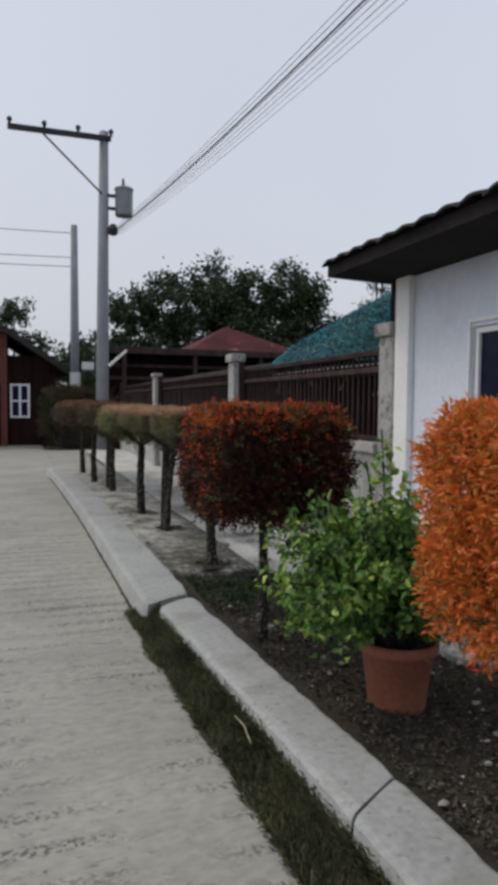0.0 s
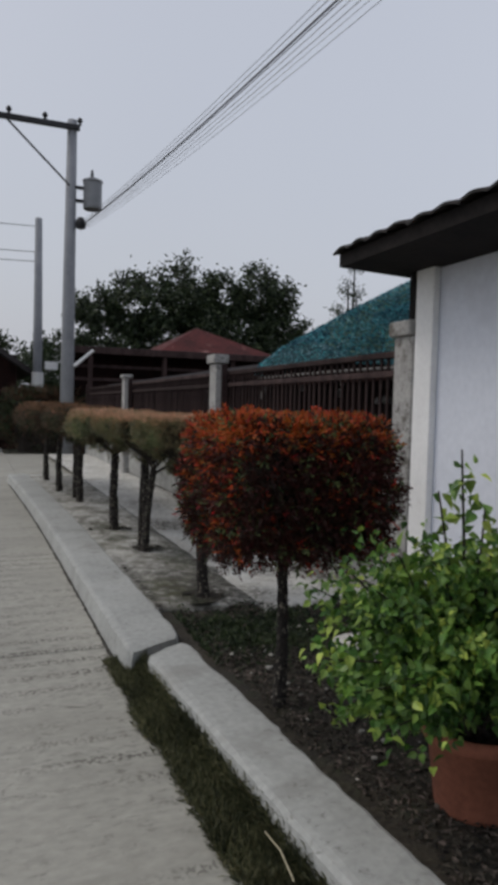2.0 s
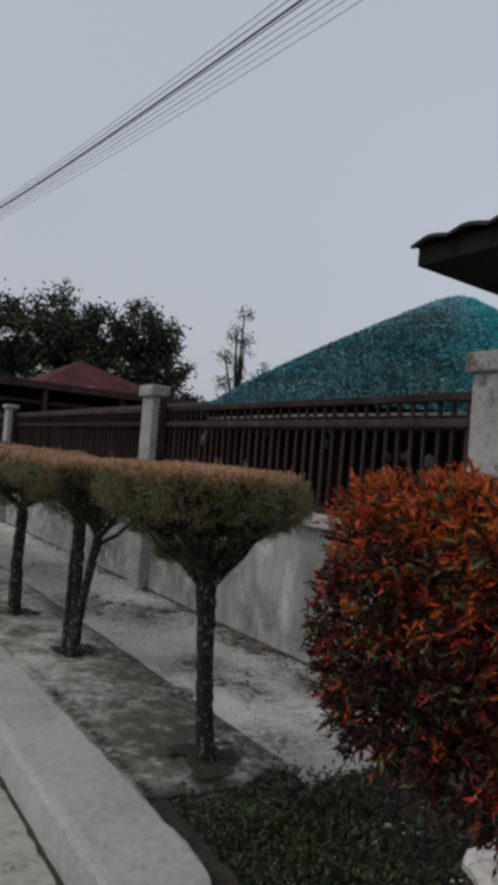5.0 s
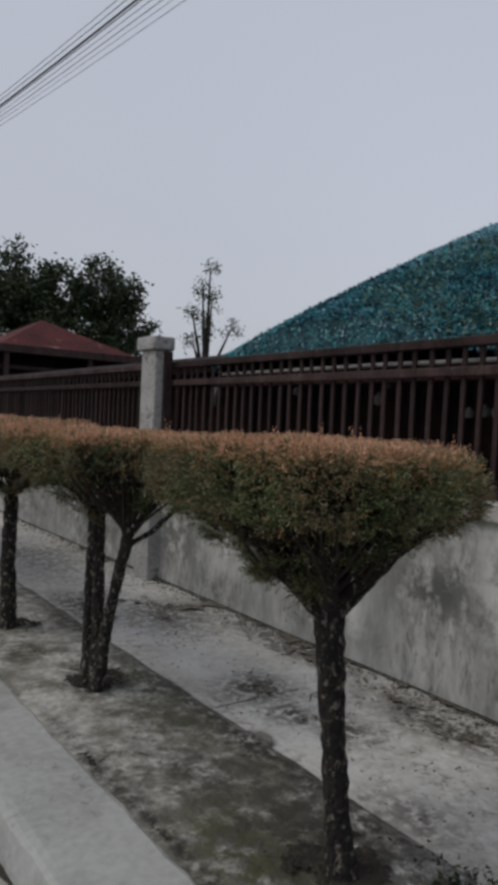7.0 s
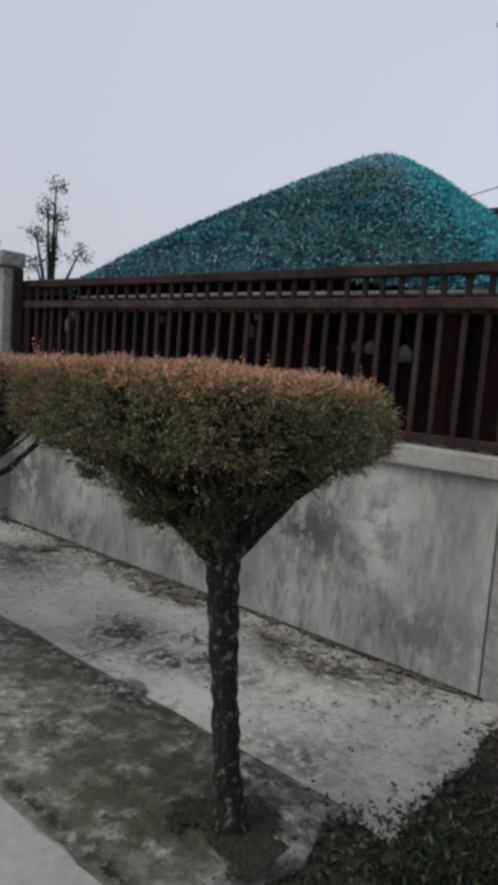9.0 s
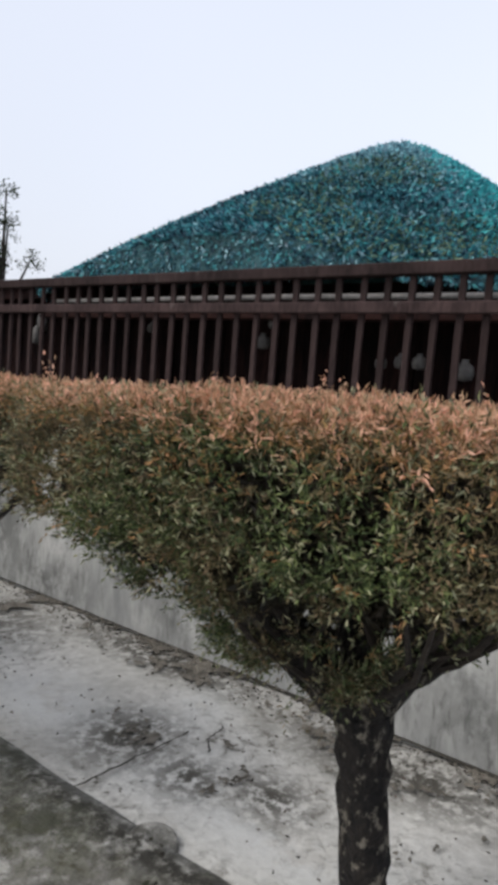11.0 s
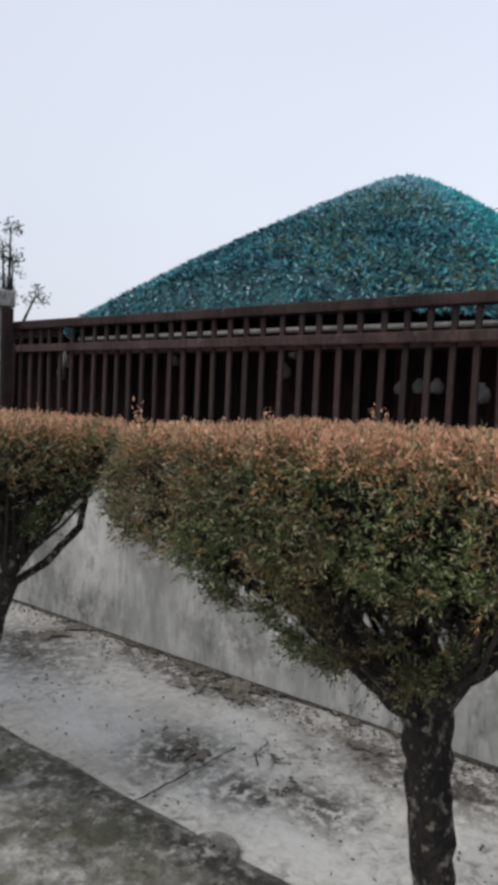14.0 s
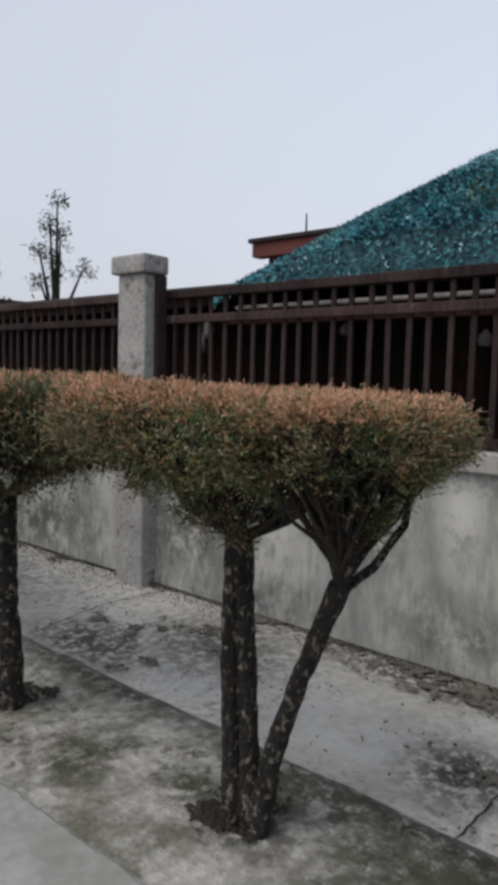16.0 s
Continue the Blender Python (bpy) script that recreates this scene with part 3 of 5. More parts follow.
for y in PILLARS[:3]:
    px, hw, hy = (3.052, 0.067, 0.122) if y > 6 else (3.215, 0.115, 0.115)
    py = y if y > 6 else 5.412
    p = thing("fence_pillar", (px, py, 0.09), "weathered pale cement fence pillar with a flat cap", "pillar", "pillars of the fence")
    part("shaft", Geo().box(px - hw + 0.005, px + hw, py - hy, py + hy, 0.08, 1.955, 0.012), M_PILLAR, p)
    part("cap", Geo().box(px - hw - 0.03, px + hw + 0.03, py - hy - (0.03 if y > 6 else 0.0), py + hy + 0.03, 1.957, 2.065 if y < 12 else 2.02, 0.014), M_PILLAR, p)
PICKET = mesh_of("picket", Geo().box(-0.008, 0.008, -0.0135, 0.0135, 0.0, 0.765, 0.003), M_WOOD)
for a, b in zip(PILLARS, PILLARS[1:]):
    y0, y1 = max(a + 0.13, 5.531), b - 0.14
    f = thing("picket_fence", (3.165, (y0 + y1) / 2, WT + 0.09), "brown wooden picket fence panel on the low wall", "fence", "fence panels")
    part("top_rail", Geo().box(3.135, 3.195, y0, y1, 1.820, 1.868, 0.006), M_WOOD, f)
    part("middle_rail", Geo().box(3.128, 3.15, y0, y1, 1.676, 1.722, 0.006), M_WOOD, f)
    part("bottom_rail", Geo().box(3.135, 3.195, y0, y1, 1.10, 1.14, 0.005), M_WOOD, f)
    # added board that stands in for the pillar's darker near side
    part("end_stile", Geo().box(3.06, 3.128, y1 - 0.02, y1 + 0.014, WT + 0.092, 1.95, 0.004), M_WOOD, f)
    n = int((y1 - y0) / 0.1005)
    for i in range(n):
        o = piece("picket", PICKET, f, (3.166, y0 + (i + 0.5) * (y1 - y0) / n + random.uniform(-0.004, 0.004), 1.098 - 0.004))
        o.rotation_euler = (random.uniform(-0.014, 0.014), random.uniform(-0.006, 0.006), random.uniform(-0.2, 0.2))

# ---- the sheds and the netted mound behind the fence ----
shed = thing("shed", (4.6, 12.5, -0.05), "long low shed under weathered sheets with an added dark board front", "shed")
n = 67
# board front added, near black, to hold the shade behind the pickets
BOARD = mesh_of("board", Geo().box(-0.012, 0.012, -0.106, 0.106, 0, 2.0, 0.002), M_DARKWOOD_SHADE)
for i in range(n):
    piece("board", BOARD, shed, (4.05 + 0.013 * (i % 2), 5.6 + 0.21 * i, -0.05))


def corrugated(x0, z0, x1, z1, y0, y1, step=0.13, amp=0.018):
    g, verts, faces = Geo(), [], []
    n = int((y1 - y0) / (step / 4))
    for i in range(n + 1):
        y = y0 + (y1 - y0) * i / n
        w = amp * math.sin(i * math.pi / 2)
        verts += [(x0, y, z0 + w), (x1, y, z1 + w), (x0, y, z0 + w - 0.012), (x1, y, z1 + w - 0.012)]
    for i in range(n):
        k = 4 * i
        faces += [(k, k + 4, k + 5, k + 1), (k + 2, k + 3, k + 7, k + 6), (k, k + 2, k + 6, k + 4), (k + 1, k + 5, k + 7, k + 3)]
    return g.add(verts, faces)


part("roof", corrugated(3.55, 1.93, 5.9, 2.35, 8.75, 19.8), M_SHEDROOF, shed)
part("rafter_beam", Geo().box(3.62, 3.70, 8.8, 19.6, 1.83, 1.91, 0.005), M_DARKWOOD_SHADE, shed)
part("post", Geo().box(3.62, 3.70, 9.9, 9.98, -0.05, 1.83, 0.005), M_DARKWOOD_SHADE, shed)
part("post", Geo().box(3.62, 3.70, 15.2, 15.28, -0.05, 1.83, 0.005), M_DARKWOOD_SHADE, shed)
part("back_wall", Geo().box(5.85, 5.9, 8.8, 19.7, -0.05, 2.3, 0.0), M_DARKWOOD_SHADE, shed)

hut = thing("netted_shelter", (5.2, 7.6, -0.05), "mound-roofed shelter covered in teal-green shade netting and leaves", "shelter")
HX, HY, HZ = 5.288, 7.559, 3.093


def mound(a, r):
    """Height of the netted roof at angle a and distance r from its peak."""
    slope = 0.603 + 0.074 * math.cos(a) - 0.059 * math.sin(a)
    return HZ - slope * (math.sqrt(r * r + 0.153 ** 2) - 0.153) - 0.02 * r * r + 0.018 * noise.noise(Vector((r * math.cos(a) * 1.7, r * math.sin(a) * 1.7, 4)))


def reach(a):
    """How far the roof runs down at angle a: it stops just short of the fence."""
    low = 0.5
    while low < 2.75 and mound(a, low) > 1.87:
        low += 0.02
    return min(low, (HX - 3.40) / max(1e-6, -math.cos(a)) if math.cos(a) < -0.05 else 2.75)


g = Geo()
NA, NR = 96, 26
verts = [(HX, HY, mound(0, 0))]
for i in range(1, NR + 1):
    for j in range(NA):
        a = 2 * math.pi * j / NA
        r = reach(a) * i / NR
        verts.append((HX + r * math.cos(a), HY + r * math.sin(a), mound(a, r)))
faces = [(0, 1 + j, 1 + (j + 1) % NA) for j in range(NA)]
for i in range(NR - 1):
    for j in range(NA):
        p, q = 1 + i * NA + j, 1 + i * NA + (j + 1) % NA
        faces.append((p, p + NA, q + NA, q))
k = len(verts)
for j in range(NA):
    a = 2 * math.pi * j / NA
    r = reach(a) + 0.015
    verts.append((HX + r * math.cos(a), HY + r * math.sin(a), min(mound(a, r) - 0.01, 1.885)))
faces += [(k - NA + j, k + j, k + (j + 1) % NA, k - NA + (j + 1) % NA) for j in range(NA)]
part("roof", g.add(verts, faces), M_NETBASE, hut, smooth=True)
g = Geo()
n = 120000
aa = np.where(RNG.uniform(size=n) < 0.85, RNG.uniform(0.35, 1.65, n) * math.pi, RNG.uniform(0, 2 * math.pi, n))
TABLE = np.array([reach(2 * math.pi * k / 720) for k in range(721)])
span_a = np.interp(np.mod(aa, 2 * math.pi), np.linspace(0, 2 * math.pi, 721), TABLE)
aa = aa[RNG.uniform(size=n) < (span_a / span_a.max()) ** 1.6]
n = len(aa)
rr = np.sqrt(RNG.uniform(0, 1, n)) * np.interp(np.mod(aa, 2 * math.pi), np.linspace(0, 2 * math.pi, 721), TABLE)
pts = np.array([(HX + r * math.cos(a), HY + r * math.sin(a), mound(a, r) + 0.004) for a, r in zip(aa, rr)])
ups = np.stack([np.cos(aa) * 0.5, np.sin(aa) * 0.5, np.full(n, -0.10)], axis=1) + RNG.normal(size=(n, 3)) * np.array([0.5, 0.5, 0.32])
patch = np.array([noise.noise(Vector((p[0] * 1.3, p[1] * 1.3, 9))) for p in pts])
# paler and brighter flakes to the south paint the net's grazing sheen
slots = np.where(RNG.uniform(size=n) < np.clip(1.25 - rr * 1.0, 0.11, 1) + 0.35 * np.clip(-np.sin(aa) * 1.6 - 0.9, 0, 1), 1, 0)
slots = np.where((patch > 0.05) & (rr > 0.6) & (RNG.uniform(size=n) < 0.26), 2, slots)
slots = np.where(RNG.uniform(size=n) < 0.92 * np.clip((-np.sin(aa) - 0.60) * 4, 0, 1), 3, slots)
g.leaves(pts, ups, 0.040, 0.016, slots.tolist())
n = 6000
aa = RNG.uniform(0, 2 * math.pi, n)
pts = []
for a in aa:
    r = reach(a) + 0.012
    top, low = mound(a, r), min(mound(a, r) - 0.01, 1.885)
    pts.append((HX + r * math.cos(a), HY + r * math.sin(a), RNG.uniform(low, top)))
ups = np.stack([np.cos(aa) * 0.15, np.sin(aa) * 0.3, np.full(n, -0.5)], axis=1) + RNG.normal(size=(n, 3)) * np.array([0.12, 0.5, 0.4])
g.leaves(pts, ups, 0.03, 0.015, (RNG.uniform(size=n) < 0.15).astype(int).tolist())
part("netting_leaves", g, [L_TEAL, L_TEALGREY, L_OLIVEFLAKE, L_RIM_SHEEN], hut, "ragged teal leaves and netting", kind="stuff")
for x, y in ((3.9, 6.2), (3.9, 8.4), (6.4, 6.4), (6.4, 8.8)):
    part("post", Geo().tube([(x, y, -0.06), (x + 0.02, y, 1.0), (x, y, 1.98)], [0.05, 0.045, 0.045], 8), M_DARKWOOD_SHADE, hut)
# added pale bar that imitates light gaps between the upper rails
solid("pale_pole", Geo().tube([(3.42, 5.6, 1.775), (3.42, 7.2, 1.785), (3.43, 8.9, 1.78)], [0.014, 0.015, 0.013], 8), M_SACK, "thin pale bar added for the light gaps behind the fence top", "pole", smooth=True)
part("tie_beam", Geo().box(3.40, 3.47, 5.55, 9.0, 1.68, 1.758, 0.006), M_DARKWOOD_SHADE, hut)
for x, y, z, r in ((3.75, 6.38, 1.50, 0.045), (3.78, 6.70, 1.53, 0.035), (3.76, 6.60, 1.53, 0.035), (3.77, 6.80, 1.52, 0.03), (3.75, 7.5, 1.60, 0.04), (3.75, 7.44, 1.70, 0.03), (3.72, 8.32, 1.66, 0.03)):
    gg = Geo()
    gg.lathe(x, y, [(0.004, z - r), (r * 0.8, z - r * 0.85), (r, z - r * 0.2), (r * 0.85, z + r * 0.5), (r * 0.35, z + r * 0.9), (r * 0.4, z + r * 1.15), (0.004, z + r * 1.1)], 12)
    part("hung_cloth", gg, M_SACK, hut, "pale cloth hung under the shelter", smooth=True)

for y, z, r in ((9.40, 1.70, 0.05), (9.46, 1.60, 0.045)):
    gg = Geo()
    gg.lathe(3.72, y, [(0.004, z - r * 1.6), (r * 0.6, z - r * 1.4), (r * 0.75, z - r * 0.2), (r * 0.6, z + r * 0.8), (r * 0.25, z + r * 1.3), (0.004, z + r * 1.4)], 12)
    part("hung_cloth", gg, M_SACK, shed, "pale cloth hung under the shed roof", smooth=True)

# ---- white house with a tiled eave ----
house = thing("house", (4.5, 2.0, 0.05), "pale blue-white plastered house with a dark tiled eave", "house")
HXW = 3.165
# the wall on the road side goes round the window opening
WY0, WY1, WZ0, WZ1 = 3.25, 4.36, 0.99, 1.93
for box in ((HXW, HXW + 0.16, WY1, 5.26, 0.0, 2.62), (HXW, HXW + 0.16, -5.0, WY0, 0.0, 2.62), (HXW, HXW + 0.16, WY0, WY1, 0.0, WZ0), (HXW, HXW + 0.16, WY0, WY1, WZ1, 2.62),
            (HXW + 0.16, 7.5, 5.12, 5.26, 0.0, 2.62), (HXW + 0.16, 7.5, -5.0, -4.86, 0.0, 2.62), (7.5, 7.65, -5.0, 5.26, 0.0, 2.62)):
    part("wall", Geo().box(*box), M_HOUSE, house)
part("corner_pilaster", Geo().box(HXW - 0.055, HXW - 0.001, 5.085, 5.285, 0.0, 2.41, 0.008), M_WHITE, house, "white painted corner pilaster")
win = part("window", Geo().box(HXW + 0.042, HXW + 0.050, WY0 + 0.03, WY1 - 0.03, WZ0 + 0.03, WZ1 - 0.03), M_GLASS, house, "dark glazed window with a white frame")
trim, fr = Geo(), Geo()
for y0, y1, z0, z1 in ((WY1 + 0.008, WY1 + 0.03, WZ0 - 0.05, WZ1 + 0.05), (WY0 - 0.03, WY0 - 0.008, WZ0 - 0.05, WZ1 + 0.05), (WY0 - 0.0075, WY1 + 0.0075, WZ1 + 0.028, WZ1 + 0.05)):
    trim.box(HXW - 0.018, HXW - 0.001, y0, y1, z0, z1, 0.004)
for y0, y1, z0, z1 in ((WY1 - 0.042, WY1 - 0.004, WZ0, WZ1 - 0.004), (WY0 + 0.004, WY0 + 0.042, WZ0, WZ1 - 0.004), (WY0 + 0.0425, WY1 - 0.0425, WZ1 - 0.042, WZ1 - 0.004)):
    fr.box(HXW + 0.02, HXW + 0.06, y0, y1, z0, z1, 0.004)
part("window_trim", trim, M_WHITE, win)
part("window_frame", fr, M_WHITE, win)
part("window_sill", Geo().box(HXW - 0.03, HXW + 0.045, WY0 - 0.05, WY1 + 0.05, WZ0 - 0.05, WZ0 - 0.002, 0.006), M_WHITE, win)
part("mullion", Geo().box(HXW + 0.024, HXW + 0.040, 3.82, 3.85, WZ0, WZ1 - 0.021, 0.003), M_WHITE, win)
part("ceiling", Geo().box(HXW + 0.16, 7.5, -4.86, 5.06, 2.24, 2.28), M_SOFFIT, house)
# roof: sloping deck, soffit, fascia and rolled tile ends
EX, EZ, EY = 2.62, 2.44, 5.50
RISE = 0.30


def deck(x):
    return EZ + 0.06 + RISE * (x - EX)


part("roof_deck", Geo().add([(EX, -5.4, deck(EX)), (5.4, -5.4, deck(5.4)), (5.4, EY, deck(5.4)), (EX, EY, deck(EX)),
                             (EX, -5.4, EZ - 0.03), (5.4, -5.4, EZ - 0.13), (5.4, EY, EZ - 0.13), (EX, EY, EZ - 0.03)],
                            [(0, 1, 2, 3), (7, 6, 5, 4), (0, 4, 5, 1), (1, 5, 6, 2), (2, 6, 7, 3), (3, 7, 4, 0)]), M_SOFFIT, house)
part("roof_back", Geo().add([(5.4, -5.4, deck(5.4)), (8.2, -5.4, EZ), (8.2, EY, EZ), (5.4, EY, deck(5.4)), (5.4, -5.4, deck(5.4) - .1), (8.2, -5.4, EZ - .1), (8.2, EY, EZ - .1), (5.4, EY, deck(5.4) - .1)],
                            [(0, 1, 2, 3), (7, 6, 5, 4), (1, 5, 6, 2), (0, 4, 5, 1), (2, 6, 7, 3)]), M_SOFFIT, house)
TILE = Geo()
tv = []
for sx, lift in ((0.0, 0.0), (0.36, 0.012)):
    for j in range(9):
        a = j / 8
        w = 0.026 * math.sin(a * math.pi) ** 0.8 if a < 0.62 else 0.026 * math.sin(0.62 * math.pi) ** 0.8 * (1 - (a - 0.62) / 0.38)
        tv.append((sx, (a - 0.5) * 0.232, w + RISE * sx + 0.02 - lift))
tv += [(p[0], p[1], p[2] - 0.016) for p in tv]
tf = [(j, j + 1, j + 10, j + 9) for j in range(8)] + [(j + 18, j + 27, j + 28, j + 19) for j in range(8)] + [(j, j + 18, j + 19, j + 1) for j in range(8)]
TILE_ME = mesh_of("roof_tile", TILE.add(tv, tf), M_ROOF)
for c in range(3):
    for k in range(46):
        o = piece("roof_tile", TILE_ME, house, (EX - 0.05 + c * 0.33, EY - 0.10 - 0.225 * k + random.uniform(-0.008, 0.008), deck(EX - 0.05 + c * 0.33) + 0.014 * c - 0.004 + random.uniform(0, 0.012)))
        o.rotation_euler = (random.uniform(-0.06, 0.06), 0, random.uniform(-0.05, 0.05))
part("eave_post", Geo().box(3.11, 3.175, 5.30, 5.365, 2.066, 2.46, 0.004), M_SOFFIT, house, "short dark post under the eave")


# ---- hedge trees ----
def crown_points(cx, cy, hx, hy, z0, z1, s0, uk, power, n, kind, seed, lump, foot=(0, 0)):
    """foot: how far the bottom of the crown is shifted from under its middle."""
    a = RNG.uniform(0, 2 * math.pi, n)
    sup = (np.abs(np.cos(a)) ** power + np.abs(np.sin(a)) ** power) ** (-1 / power)
    if kind == "side":
        u = RNG.uniform(0, 1, n)
        k = np.ones(n)
    elif kind == "top":
        u = np.ones(n)
        k = np.sqrt(RNG.uniform(0, 1, n))
    elif kind == "under":
        u = np.zeros(n)
        k = np.sqrt(RNG.uniform(0, 1, n))
    else:
        u = RNG.uniform(0.05 if s0 > 0.5 else uk * 0.65, 0.95, n)
        k = np.sqrt(RNG.uniform(0, 0.8, n))
    s = s0 + (1 - s0) * np.minimum(1, u / uk) ** (0.75 if s0 > 0.5 else 1.05)
    s = s * (1 - 0.06 * np.clip((u - 0.8) / 0.2, 0, 1) ** 2)
    lumps = np.array([noise.noise(Vector((math.cos(t) * 2.2 + seed, math.sin(t) * 2.2, w * 2.5))) for t, w in zip(a, u)])
    s = s * (1 + lump * lumps)
    x, y = cx + hx * np.cos(a) * sup * s * k, cy + hy * np.sin(a) * sup * s * k
    lean = np.clip(1 - u / uk, 0, 1)
    x, y = x + foot[0] * lean, y + foot[1] * lean
    z = z0 + (z1 - z0) * u + (0.02 * lumps if kind == "top" else 0)
    if kind == "under":
        z = z + RNG.uniform(-0.05, 0.06, n)
    ca, sa = np.cos(a), np.sin(a)
    out = np.stack([np.sign(ca) * np.abs(ca) ** (power - 1) / hx, np.sign(sa) * np.abs(sa) ** (power - 1) / hy, np.zeros(n)], axis=1)
    out /= np.linalg.norm(out, axis=1, keepdims=True)
    return np.stack([x, y, z], axis=1), out, u


def crown(geo, cx, cy, hx, hy, z0, z1, s0, uk, power, dens, seed, orange=False, leaf=0.040, bright=0.0, low_fill=0.3, foot=(0, 0)):
    """Leaves of a clipped crown in slots 0 new, 1 second, 2 green, 3 olive or dark, and a dark twiggy heart."""
    area = 4 * (hx + hy) * (z1 - z0)
    top = 4 * hx * hy
    for kind, n in (("side", int(dens * area * 0.17)), ("top", int(dens * 0.26 * top)), ("under", int(dens * 0.12 * top * s0 * s0)), ("in", int(dens * 0.9 * top))):
        p, out, u = crown_points(cx, cy, hx, hy, z0, z1, s0, uk, power, n, kind, seed, 0.06, foot)
        r = RNG.uniform(size=n)
        if not orange and kind in ("side", "under"):
            holes = np.array([noise.noise(Vector((q[0] * 13 + seed, q[1] * 13, q[2] * 11))) for q in p])
            keep = RNG.uniform(size=n) < np.where(u > uk * 0.9, 1.0, np.clip(low_fill * (0.35 + 1.1 * u / uk) + 1.9 * holes, 0, 1))
            p, out, u, r, n = p[keep], out[keep], u[keep], r[keep], int(keep.sum())
        rate, heave = (15, 0.028) if orange else (13, 0.042)
        clump = np.array([noise.noise(Vector((q[0] * rate + seed, q[1] * rate, q[2] * rate + 5))) for q in p])
        p = p + out * (heave * clump - np.abs(RNG.normal(size=n)) * (0.02 if orange else 0.022))[:, None]
        if kind != "top":
            keep = clump > RNG.uniform(-0.6, 0.02, n) if orange else clump > RNG.uniform(-0.52, 0.04, n)
            p, out, u, r, clump, n = p[keep], out[keep], u[keep], r[keep], clump[keep], int(keep.sum())
        if kind == "top":
            ups = np.array([0, 0, 1.0]) + RNG.normal(size=(n, 3)) * np.array([0.55, 0.55, 0.3])
            p[:, 2] += 0.012 * clump - np.abs(RNG.normal(size=n)) * 0.025
        elif kind == "side":
            ups = out * 0.8 + RNG.normal(size=(n, 3)) * 0.55 + np.array([0, 0, 0.35 if not orange else 0.0])
        elif kind == "under":
            ups = out * 0.4 + RNG.normal(size=(n, 3)) * 0.5 + np.array([0, 0, -0.9])
        else:
            ups = RNG.normal(size=(n, 3))
        h = (p[:, 2] - z0) / (z1 - z0)
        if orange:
            # bright new growth on top; road-side light and flank shade are painted in
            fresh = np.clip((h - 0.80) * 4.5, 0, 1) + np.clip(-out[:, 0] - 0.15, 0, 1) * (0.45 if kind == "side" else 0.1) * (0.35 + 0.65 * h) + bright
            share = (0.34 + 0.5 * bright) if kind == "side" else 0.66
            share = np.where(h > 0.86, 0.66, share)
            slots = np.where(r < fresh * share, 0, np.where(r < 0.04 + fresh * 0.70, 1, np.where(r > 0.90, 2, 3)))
        else:
            d = z1 - p[:, 2]
            tone = np.array([noise.noise(Vector((q[0] * 6 + seed, q[1] * 6 + 3, q[2] * 6))) for q in p])
            fresh = np.clip(1.2 - d / 0.013, 0, 1)
            half = np.clip(1.1 - d / 0.027, 0, 1)
            slots = np.where(r < fresh * 0.78, 0, np.where(r < np.maximum(half * 0.8, np.where(kind == "side", 0.02 + 0.25 * np.clip(1 - d / 0.09, 0, 1), 0.0)), 1, np.where(RNG.uniform(size=n) < np.clip(0.45 + 1.6 * tone, 0.05, 0.95), 2, 3)))
        # inner leaves take the dark slot, so shade is painted into the gaps
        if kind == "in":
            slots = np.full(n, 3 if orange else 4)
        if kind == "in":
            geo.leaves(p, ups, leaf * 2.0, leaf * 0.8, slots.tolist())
            continue
        # each point bears a short shoot with leaves all round it
        per = 8 if orange else 10
        ups = ups / (np.linalg.norm(ups, axis=1, keepdims=True) + 1e-9)
        t = np.tile(np.linspace(0.0, 1.0, per), n)[:, None]
        axis = np.repeat(ups, per, axis=0)
        q = np.repeat(p, per, axis=0) + axis * t * leaf * (2.2 if orange else 3.4) + RNG.normal(size=(n * per, 3)) * leaf * 0.12
        d = axis * (0.55 + 0.5 * t) + RNG.normal(size=(n * per, 3)) * 0.55
        many = np.repeat(slots, per)
        if not orange:
            tip = (t[:, 0] < 0.35) & (many == 0) & (RNG.uniform(size=n * per) < 0.5)
            many = np.where(tip, 1, many)
            pale = (t[:, 0] > 0.7) & (many >= 2) & (RNG.uniform(size=n * per) < 0.45)
            many = np.where(pale, 5, many)
        geo.leaves(q, d, leaf, leaf * (0.34 if orange else 0.26), many.tolist())
    # upright shoots over the top
    n = int(260 * top / 0.5)
    p, out, u = crown_points(cx, cy, hx, hy, z0, z1, s0, uk, power, n, "top", seed, 0.06)
    for q in p:
        h = RNG.uniform(0.008, 0.028) if RNG.uniform() > 0.022 else RNG.uniform(0.035, 0.085)
        m = max(4, int(h / (0.005 if h < 0.035 else 0.0025)))
        t = np.linspace(0, 1, m)[:, None]
        geo.leaves(q + t * np.array([RNG.normal() * 0.012, RNG.normal() * 0.012, h]) + RNG.normal(size=(m, 3)) * 0.005, np.array([0, 0, 0.6]) + RNG.normal(size=(m, 3)) * 0.6, leaf * 1.05, leaf * 0.36, [0] * m)
    return geo


